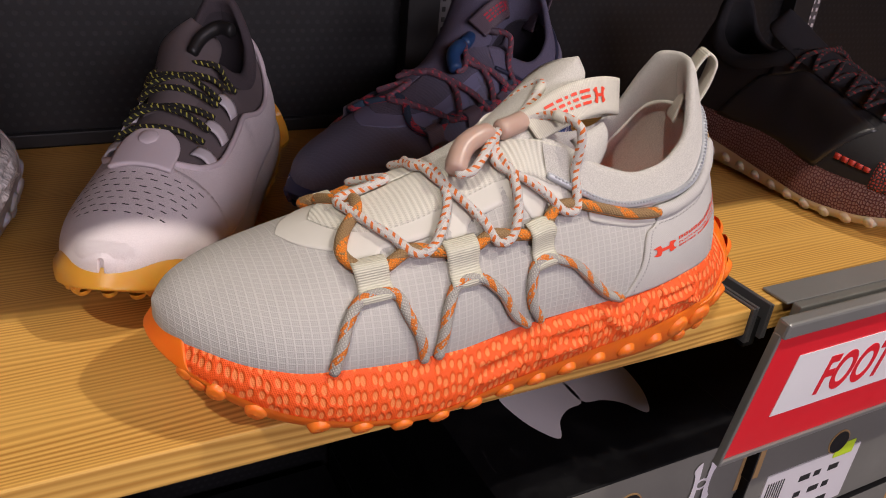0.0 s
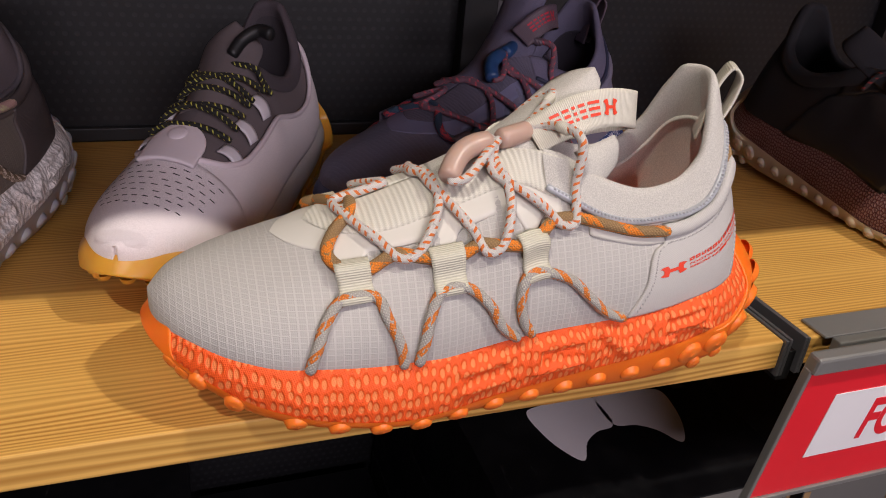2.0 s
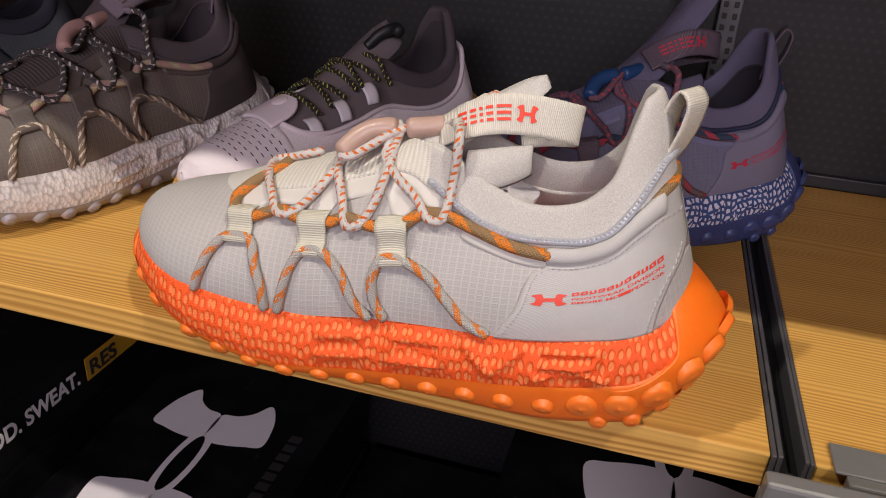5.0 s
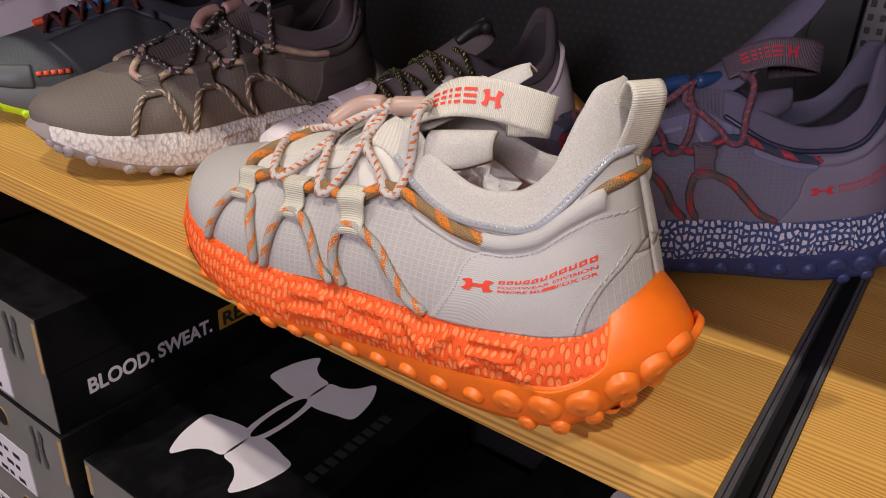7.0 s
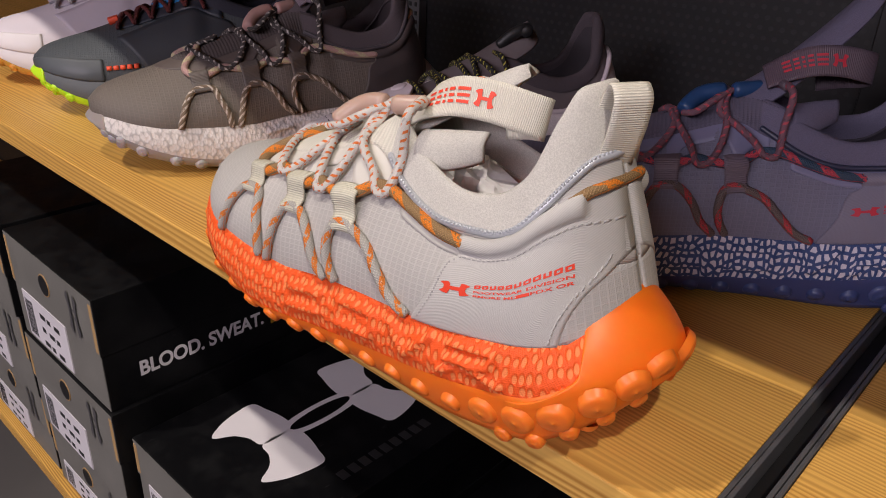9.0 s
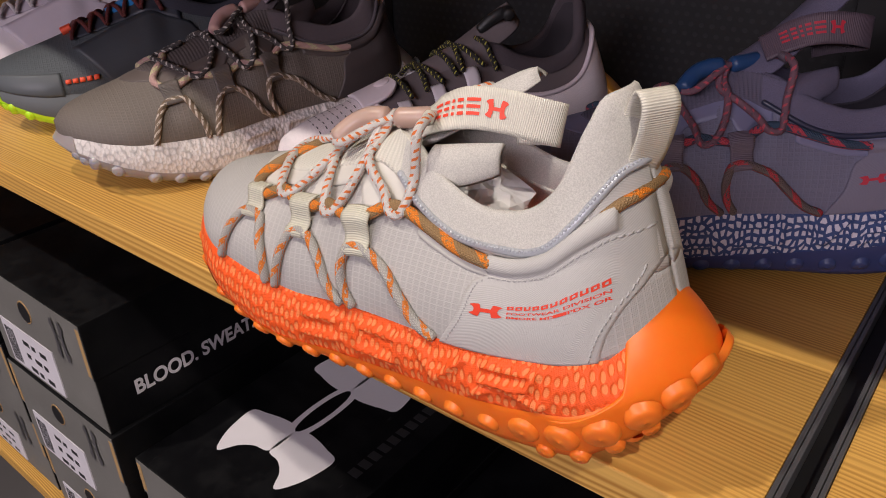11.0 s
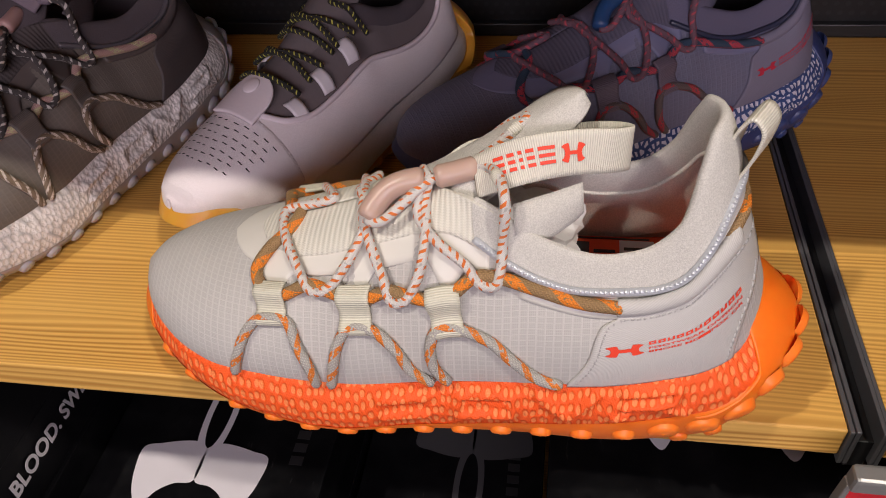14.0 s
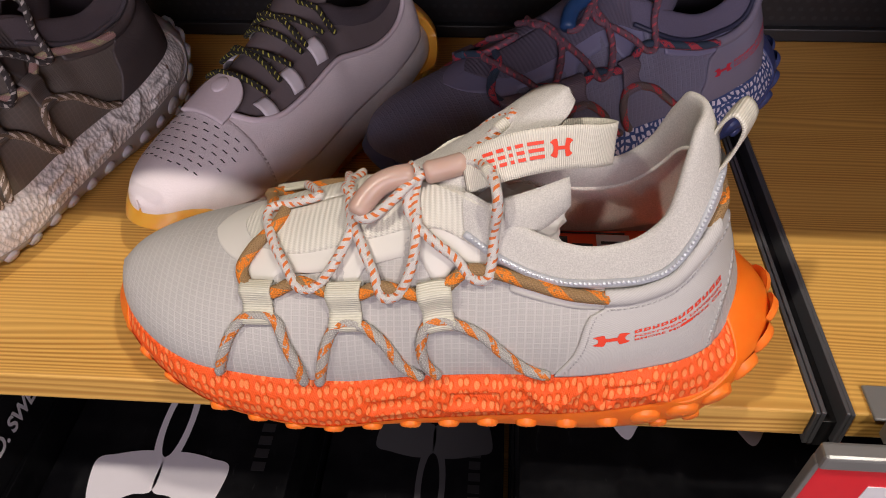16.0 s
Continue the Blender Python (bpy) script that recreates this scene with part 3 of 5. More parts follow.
def skin(u, v, off=0.0):
    """The upper: u in metres from heel to toe, v from the outer welt (-1) over the top (0) to the inner welt (1)."""
    u, v = np.broadcast_arrays(np.asarray(u, float), np.asarray(v, float))
    e = ends(u)
    side = np.where(v < 0, 1.0, -1.0)
    w = np.where(v < 0, WALL_OUT(u), WALL_IN(u)) * e
    zb = WELT(u)
    k = OPEN(u)
    k = k * k * (3 - 2 * k)
    zt = (1 - k) * RIDGE(u) + k * COLLAR(u)
    wc = MOUTH(u) * e
    h = zt - zb
    s = 1 - np.abs(v)
    c1y, c1z = w * 1.04, zb + 0.5 * h
    c2y, c2z = (1 - k) * w * 0.55 + k * (wc * 1.08), zt - k * 0.3 * h
    b0, b1, b2, b3 = (1 - s)**3, 3 * s * (1 - s)**2, 3 * s * s * (1 - s), s**3
    y = b0 * w + b1 * c1y + b2 * c2y + b3 * wc
    z = b0 * zb + b1 * c1z + b2 * c2z + b3 * zt
    x = u + lean(u, z)
    return np.stack([x, side * y + CENTRE(u), z], -1)



def normal(u, v):
    """The outward normal of the skin."""
    u, v = np.broadcast_arrays(np.asarray(u, float), np.asarray(v, float))
    d = 1e-3
    a = skin(np.clip(u + d, 0.0004, LEN - 0.0004), v) - skin(np.clip(u - d, 0.0004, LEN - 0.0004), v)
    lo, hi = np.where(v < 0, -1.0, 1e-6), np.where(v < 0, -1e-6, 1.0)
    b = skin(u, np.clip(v + 4 * d, lo, hi)) - skin(u, np.clip(v - 4 * d, lo, hi))
    n = np.cross(b, a)
    return n / (np.linalg.norm(n, axis=-1, keepdims=True) + 1e-12)


def on(u, v, off=0.0):
    u = np.clip(np.asarray(u, float), 0.00002, LEN - 0.00002)
    return skin(u, v) + normal(u, v) * np.asarray(off)[..., None]


def mesh(name, verts, faces, mat, parent=None, label="", uvs=None, smooth=True):
    me = bpy.data.meshes.new(name)
    me.from_pydata([tuple(p) for p in verts], [], faces)
    if uvs is not None:
        lay = me.uv_layers.new(name="map")
        idx = np.empty(len(me.loops), int)
        me.loops.foreach_get("vertex_index", idx)
        lay.data.foreach_set("uv", np.asarray(uvs, float)[idx].astype(np.float32).ravel())
    me.materials.append(mat)
    me.polygons.foreach_set("use_smooth", [smooth] * len(me.polygons))
    ob = new(name, me)
    if parent:
        ob.parent = parent
    if label:
        ob["label"] = label
    return ob


def quads(n, m, wrap=False, flip=False, base=0):
    f = []
    for i in range(n - 1):
        for j in range(m if wrap else m - 1):
            k = (j + 1) % m
            q = (base + i * m + j, base + i * m + k, base + (i + 1) * m + k, base + (i + 1) * m + j)
            f.append(q[::-1] if flip else q)
    return f


def arc_uv(pts):
    """Lengths along both ways of a grid, in metres."""
    n, m = pts.shape[:2]
    a = np.zeros((n, m))
    b = np.zeros((n, m))
    mid = pts[:, m // 2]
    a[1:] = np.cumsum(np.linalg.norm(np.diff(mid, axis=0), axis=1))[:, None]
    b[:, 1:] = np.cumsum(np.linalg.norm(np.diff(pts, axis=1), axis=2), axis=1)
    return np.stack([a, b], -1)


def sheet(name, pts, mat, parent, label="", flip=False):
    n, m = pts.shape[:2]
    return mesh(name, pts.reshape(-1, 3), quads(n, m, flip=flip), mat, parent, label, arc_uv(pts).reshape(-1, 2))


def slab(name, top, low, mat, parent, label=""):
    """A thick sheet between two grids."""
    n, m = top.shape[:2]
    k = n * m
    f = quads(n, m) + quads(n, m, flip=True, base=k)
    rim = [i * m for i in range(n)] + [(n - 1) * m + j for j in range(1, m)] + [i * m + m - 1 for i in range(n - 2, -1, -1)] + [j for j in range(m - 2, 0, -1)]
    for a, b in zip(rim, rim[1:] + rim[:1]):
        f.append((a, b, b + k, a + k))
    uv = arc_uv(top).reshape(-1, 2)
    ob = mesh(name, np.concatenate([top.reshape(-1, 3), low.reshape(-1, 3)]), f, mat, parent, label, np.concatenate([uv, uv]))
    bm = bmesh.new()
    bm.from_mesh(ob.data)
    bmesh.ops.recalc_face_normals(bm, faces=bm.faces)
    bm.to_mesh(ob.data)
    bm.free()
    return ob


def fit_uv(u, v):
    """From the pattern's measure to the last's."""
    u, v = np.asarray(u, float), np.asarray(v, float)
    return np.clip(u * 1.043 + 0.0035, 0.0, LEN), np.sign(v) * np.clip(1 - (1 - np.abs(v)) * 1.06, 1e-5, 1)


def fit_at(pts):
    p = np.array(pts, float)
    return p * np.array([1.02, 1, 1.03]) + np.array([0.0045, 0, -0.0005])


def patch(name, corners, mat, parent, label="", lift=0.0008, n=14, m=14, puff=0.0):
    """A panel sewn on the skin: four corners (u, v) in order, or functions of (a, b)."""
    a, b = np.meshgrid(np.linspace(0, 1, n), np.linspace(0, 1, m), indexing="ij")
    if callable(corners):
        u, v = corners(a, b)
    else:
        (u0, v0), (u1, v1), (u2, v2), (u3, v3) = corners
        u = (1 - a) * (1 - b) * u0 + a * (1 - b) * u1 + a * b * u2 + (1 - a) * b * u3
        v = (1 - a) * (1 - b) * v0 + a * (1 - b) * v1 + a * b * v2 + (1 - a) * b * v3
    u, v = fit_uv(u, v)
    off = lift + puff * (16 * a * (1 - a) * b * (1 - b)) ** 0.5
    return slab(name, on(u, v, off), on(u, v, np.full(u.shape, -0.0006)), mat, parent, label)


def spline(pts, n):
    """n points evenly along a smooth curve through pts."""
    p = np.array(pts, float)
    d = np.concatenate([[0], np.cumsum(np.linalg.norm(np.diff(p, axis=0), axis=1) ** 0.7)])
    t = np.linspace(0, d[-1], 24 * len(p))
    out = np.zeros((len(t), p.shape[1]))
    m = np.gradient(p, d, axis=0)
    i = np.clip(np.searchsorted(d, t, side="right") - 1, 0, len(p) - 2)
    h = (d[i + 1] - d[i])[:, None]
    s = ((t - d[i])[:, None]) / h
    out = (2 * s**3 - 3 * s**2 + 1) * p[i] + (s**3 - 2 * s**2 + s) * h * m[i] + (3 * s**2 - 2 * s**3) * p[i + 1] + (s**3 - s**2) * h * m[i + 1]
    l = np.concatenate([[0], np.cumsum(np.linalg.norm(np.diff(out, axis=0), axis=1))])
    w = np.linspace(0, l[-1], n)
    return np.stack([np.interp(w, l, out[:, k]) for k in range(p.shape[1])], -1)


def tube(name, pts, radius, mat, parent, label="", sides=10, step=0.0016, flat=1.0, taper=0.0):
    """A round cord along points, closed at its ends; its map runs along it in metres."""
    length = np.linalg.norm(np.diff(np.array(pts, float), axis=0), axis=1).sum()
    c = spline(pts, max(6, int(length / step)))
    n = len(c)
    tan = np.gradient(c, axis=0)
    tan /= np.linalg.norm(tan, axis=1, keepdims=True) + 1e-12
    up = np.array([0.0, 0.3, 1.0])
    b = np.cross(tan, up)
    b /= np.linalg.norm(b, axis=1, keepdims=True) + 1e-12
    w = np.cross(b, tan)
    th = np.linspace(0, 2 * np.pi, sides, endpoint=False)
    r = np.full(n, radius)
    r[[0, -1]] *= 0.75
    ring = c[:, None] + r[:, None, None] * (np.cos(th)[None, :, None] * b[:, None] + flat * np.sin(th)[None, :, None] * w[:, None])
    l = np.concatenate([[0], np.cumsum(np.linalg.norm(np.diff(c, axis=0), axis=1))])
    uv = np.stack(np.broadcast_arrays(l[:, None], th[None, :] * radius), -1)
    f = quads(n, sides, wrap=True) + [tuple(range(sides))[::-1], tuple((n - 1) * sides + j for j in range(sides))]
    return mesh(name, ring.reshape(-1, 3), f, mat, parent, label, uv.reshape(-1, 2))


def band(name, pts, width, across, thick, mat, parent, label="", n=40):
    """A strap of webbing along points; across: the direction of its width at its start and end."""
    c = spline(pts, n)
    tan = np.gradient(c, axis=0)
    tan /= np.linalg.norm(tan, axis=1, keepdims=True)
    k = np.linspace(0, 1, n)[:, None]
    d = (1 - k) * np.array(across[0], float) + k * np.array(across[1], float)
    d -= (d * tan).sum(1, keepdims=True) * tan
    d /= np.linalg.norm(d, axis=1, keepdims=True)
    nor = np.cross(tan, d)
    s = np.linspace(-0.5, 0.5, 7)[None, :, None] * width
    top = c[:, None] + s * d[:, None] + nor[:, None] * thick / 2
    return slab(name, top, top - nor[:, None] * thick, mat, parent, label)


SOLE = 0.314
SOLE_OUT = knots([0, 0.03, 0.08, 0.12, 0.155, 0.205, 0.245, 0.28, 0.318], [0.041, 0.047, 0.053, 0.055, 0.056, 0.060, 0.057, 0.050, 0.040])
SOLE_IN = knots([0, 0.03, 0.08, 0.12, 0.155, 0.205, 0.245, 0.28, 0.318], [0.033, 0.037, 0.039, 0.040, 0.043, 0.049, 0.050, 0.046, 0.038])
RIM = knots([0, 0.015, 0.04, 0.08, 0.12, 0.16, 0.2, 0.235, 0.265, 0.29, 0.306, 0.316], [0.054, 0.046, 0.032, 0.0245, 0.0185, 0.0135, 0.0095, 0.0125, 0.020, 0.030, 0.037, 0.042])
TREAD = knots([0, 0.015, 0.04, 0.08, 0.12, 0.2, 0.235, 0.265, 0.29, 0.306, 0.316], [0.036, 0.024, 0.011, 0.006, 0.005, 0.003, 0.006, 0.013, 0.023, 0.031, 0.036])


def wall(u, s, side, grow=0.0):
    """The sole's side: s from the welt (0) to the midsole's rim (1), and on to the tread (2)."""
    u, s = np.broadcast_arrays(np.asarray(u, float), np.asarray(s, float))
    e = ends(u * LEN / SOLE, 0.042, 0.07)
    w = (SOLE_OUT(u) if side > 0 else SOLE_IN(u)) * e
    top = WELT(np.minimum(u, LEN)) + 0.005 + 0.012 * np.clip(1 - u / 0.02, 0, 1)
    rim, tread = RIM(u), TREAD(u)
    z = np.where(s < 1, top + (rim - top) * s, rim + (tread - rim) * (s - 1))
    t = np.clip(s, 0, 1)
    bulge = 0.87 + 0.42 * t - 0.29 * t * t
    bulge = bulge - 0.30 * np.clip(-s, 0, 1) - 0.16 * (1 - t) * np.clip(1 - u / 0.06, 0, 1)
    bulge = np.where(s > 1, 1.0 - 0.10 * np.clip(s - 1, 0, 1) ** 1.5, bulge)
    bow = (1 + 0.006 * np.sin(u * 95) * t)
    back = np.clip(1 - u / 0.04, 0, 1)
    x = u - 0.004 + 0.016 * (1 - t) * np.clip(1 - u / 0.05, 0, 1) - 0.009 * (1 - t) * np.clip((u - 0.27) / 0.045, 0, 1)
    x = x + 0.007 * (1 - t) ** 2 * np.clip(1 - u / 0.045, 0, 1) ** 2
    x = x + back * (0.005 * (1 - 2 * np.clip(s - 1, 0, 0.5)) + 0.012 * np.clip(s - 1.5, 0, 0.5)) - 0.004 * np.clip(s - 1, 0, 1) * np.clip((u - 0.27) / 0.045, 0, 1)
    x = x + 0.010 * np.clip(-s, 0, 1) * (1.4 * np.clip(1 - u / 0.05, 0, 1) - 1.6 * np.clip((u - 0.25) / 0.06, 0, 1))
    y = side * (w * bulge * bow + grow * np.minimum(1, e * 1.5)) + CENTRE(u)
    x = x - 0.003 * np.clip((u - 0.29) / 0.024, 0, 1) ** 2
    x = x + grow * (np.clip((u - 0.28) / 0.034, 0, 1) ** 2 - np.clip(1 - u / 0.03, 0, 1) ** 2)
    return np.stack([x, y, z], -1)


def stations(a, b, n):
    full = 0.5 * (1 - np.cos(np.linspace(0, np.pi, 4001))) * SOLE
    k = np.interp([a, b], full, np.linspace(0, 1, 4001))
    return 0.5 * (1 - np.cos(np.pi * np.linspace(k[0], k[1], n))) * SOLE


def lug_mesh(r, h):
    """A rounded stud with a nib, along +z."""
    prof = [(r * 1.2, -0.002), (r * 1.04, h * 0.3), (r * 0.97, h * 0.65), (r * 0.84, h * 0.92), (r * 0.6, h * 1.06), (r * 0.09, h * 1.10), (r * 0.07, h * 1.2), (0.00005, h * 1.22)]
    n = 14
    v = [(a * math.cos(2 * math.pi * j / n), a * math.sin(2 * math.pi * j / n), b) for a, b in prof for j in range(n)]
    me = bpy.data.meshes.new("lug")
    me.from_pydata(v, [], quads(len(prof), n, wrap=True))
    me.polygons.foreach_set("use_smooth", [True] * len(me.polygons))
    return me


def lugs(parent, mat, spots, r=0.0056, h=0.0024):
    me = lug_mesh(r, h)
    me.materials.append(mat)
    for p, d, k in spots:
        ob = new("lug", me)
        ob.parent = parent
        ob.matrix_local = Matrix.Translation(p) @ Vector(d).to_track_quat("Z", "Y").to_matrix().to_4x4() @ Matrix.Scale(k, 4)


def outsole(parent, mat, mat_lug, toe=0.2965, heel=0.055, label="", toe_top=0.02, fat=1.0):
    """The rubber sole: a tread shell, with a cup round the heel, a bumper round the toe and studs all along its edge."""
    us = stations(0.0, SOLE, 110)
    ss = np.array([0.0, 0.04, 0.1, 0.3, 0.6, 0.85, 1.0])
    start = 0.94 - 0.04 * np.clip(1 - us / 0.11, 0, 1)
    ss = start[:, None] + (2 - start[:, None]) * ss[None, :]
    g = np.array([-0.0008, 0.0004, 0.0008, 0.0006, 0.0, 0.0, 0.0])[None, :] * np.clip(1 - us / 0.11, 0, 1)[:, None] + 0.0005
    out = wall(us[:, None], ss, 1, g)
    inn = wall(us[:, None], ss[:, ::-1], -1, g[:, ::-1])
    loop = np.concatenate([out, inn], 1)
    n, m = loop.shape[:2]
    tread = mesh("outsole", loop.reshape(-1, 3), quads(n, m), mat, parent, label)
    for name, lo, hi, top in (("heel_cup", 0.0, heel, -0.20), ("toe_bumper", toe, SOLE, toe_top)):
        for side in (1, -1):
            a = stations(lo, hi, 44)
            edge = np.clip((a - lo) / (hi - lo), 0, 1) if name == "heel_cup" else np.clip((hi - a) / (hi - lo), 0, 1)
            rise = knots([0, 0.2, 0.27, 0.34, 0.55, 1], [top, top * 0.5, 0.40, 0.84, 0.96, 1.0]) if name == "heel_cup" else knots([0, 0.4, 0.65, 0.85, 1], [top, top + 0.06, 0.45, 0.85, 1.03])
            t0 = rise(edge)
            s = t0[:, None] + (1.12 - t0[:, None]) * np.linspace(0, 1, 22)[None, :] ** 1.3
            g = ((0.0036 if name == "heel_cup" else 0.0022) * fat * np.clip((1 - edge) * 4, 0.15, 1))[:, None] * np.sqrt(np.clip(np.linspace(-0.02, 4, 22), 0, 1))[None, :]
            p = wall(a[:, None], s, side)
            q = wall(a[:, None], s, side, 1.0) - p
            p = p + q * g[..., None]
            if name == "heel_cup":
                p[..., 0] += np.clip(0 - s, 0, 1) * 0.012 * np.clip(1 - a / 0.03, 0, 1)[:, None]
            sheet(name, p, mat, tread, flip=side < 0)
    spots = []
    for side in (1, -1):
        for u in np.arange(0.0745, 0.262, 0.0178):
            p = wall(u, 1.55, side)
            spots.append((p, (0, side, -0.75), 0.86))
        for u, s, k in ((0.058, 1.45, 1.05), (0.042, 1.45, 1.1), (0.0275, 1.45, 1.12), (0.0150, 1.42, 1.12), (0.0062, 1.36, 1.12), (0.0012, 1.25, 1.1), (0.050, 2.0, 0.70), (0.035, 2.0, 0.70), (0.0215, 2.0, 0.70), (0.0105, 2.0, 0.70), (0.003, 2.0, 0.70), (0.277, 1.5, 0.8), (0.291, 1.4, 0.76), (0.3025, 1.5, 0.66), (0.298, 1.8, 0.7)):
            p = wall(u, s, side, 0.0026 if s < 1.1 else 0.0004)
            q = wall(min(u + 0.003, SOLE - 1e-4), s, side) - wall(max(u - 0.003, 1e-4), s, side)
            d = Vector((q[1] * side, -q[0] * side, -0.00035))
            d = d if d.y * side > 0 else -d
            spots.append((p, (d.x, d.y, -0.35 * math.hypot(d.x, d.y)), k))
    for u in np.arange(0.02, 0.30, 0.0205):
        w0, w1 = wall(u, 2.0, -1)[1], wall(u, 2.0, 1)[1]
        for f in (0.12, 0.37, 0.63, 0.88):
            spots.append(((u - 0.002, w0 + (w1 - w0) * f, float(TREAD(u)) + 0.001), (0, 0, -1), 0.85))
    lugs(tread, mat_lug, [q for q in spots if q[2] < 0.9], 0.0056, 0.0026)
    lugs(tread, mat_lug, [q for q in spots if q[2] >= 0.9], 0.0062, 0.0020)
    return tread


def midsole(parent, mat, emboss=True, label=""):
    """The foam with its knitted sleeve; raised bars stand along its outer side."""
    us = stations(0.0, SOLE, 220)
    ss = np.linspace(-0.08, 1.0, 26)
    rings = []
    for side in (1, -1):
        s = np.broadcast_to(ss[None, :], (len(us), len(ss)))
        g = np.zeros(s.shape)
        if emboss and side > 0:
            U = np.broadcast_to(us[:, None], s.shape)
            V = s * 0.034

            def bar(x0, y0, x1, y1, r=0.0017):
                dx, dy = x1 - x0, y1 - y0
                k = np.clip(((U - x0) * dx + (V - y0) * dy) / (dx * dx + dy * dy), 0, 1)
                d = np.hypot(U - x0 - k * dx, V - y0 - k * dy)
                return 0.0028 * np.clip(1.3 - d / r, 0, 1) ** 0.6
            for q in ((0.160, 0.013, 0.180, 0.013), (0.160, 0.023, 0.180, 0.023), (0.122, 0.012, 0.146, 0.012), (0.122, 0.024, 0.146, 0.024),
                      (0.122, 0.012, 0.122, 0.024), (0.146, 0.012, 0.146, 0.024), (0.112, 0.010, 0.099, 0.025), (0.099, 0.025, 0.087, 0.010),
                      (0.076, 0.010, 0.054, 0.010), (0.076, 0.018, 0.056, 0.018), (0.054, 0.010, 0.056, 0.018), (0.066, 0.018, 0.050, 0.027), (0.079, 0.026, 0.075, 0.024)):
                g = np.maximum(g, bar(*q))
        p = wall(us[:, None], s, side)
        q = wall(us[:, None], s, side, 1.0) - p
        rings.append(p + q * g[..., None])
    for side, p in zip((1, -1), rings):
        ob = sheet("midsole" if side > 0 else "midsole_inner", p, mat, parent, label if side > 0 else "", flip=side < 0)
    foot = np.stack([wall(us, 0.02, 1), wall(us, 0.02, -1)], 1)
    foot[..., 2] -= 0.001
    sheet("footbed", foot, mat, parent)


def decal(grid, i0, i1, s0, s1, lift, name, mat, parent):
    """A flat print on a stretch of a strap's face."""
    n, m = grid.shape[:2]
    g = grid[int(i0 * (n - 1)):int(i1 * (n - 1)) + 1]
    j = np.linspace(s0, s1, 3) * (m - 1)
    p = np.stack([g[:, int(np.floor(k))] * (1 - k % 1) + g[:, min(m - 1, int(np.floor(k)) + 1)] * (k % 1) for k in j], 1)
    return sheet(name, p + lift, mat, parent)


WING = ((0.10, 0.16), (0.22, 0.165), (0.36, 0.185), (0.50, 0.215), (0.485, 0.34), (0.425, 0.44), (0.34, 0.50), (0.25, 0.42), (0.14, 0.375), (0.0, 0.35), (0.0, 0.20), (0.05, 0.18))


def letters(text):
    """The words as flat faces, their box scaled to one by one."""
    c = bpy.data.curves.new("letters", "FONT")
    c.body, c.size, c.offset, c.resolution_u = text, 1.0, 0.022, 3
    ob = new("letters", c)
    me = bpy.data.meshes.new_from_object(ob)
    bpy.data.objects.remove(ob)
    p = np.array([v.co[:2] for v in me.vertices])
    faces = [tuple(f.vertices) for f in me.polygons]
    bpy.data.meshes.remove(me)
    return (p - p.min(0)) / np.ptp(p, axis=0), faces


def flat_print(name, uv, faces, mat, parent):
    """Print that lies on the upper's skin."""
    u, v = fit_uv(*np.array(uv, float).T)
    return mesh(name, on(u, v, np.full(len(u), 0.00175)), faces, mat, parent)


def cord_path(uv, off):
    u, v = fit_uv(*np.array(uv, float).T)
    return on(u, np.where(np.abs(v) < 1e-5, -1e-5, v), np.full(len(u), off))


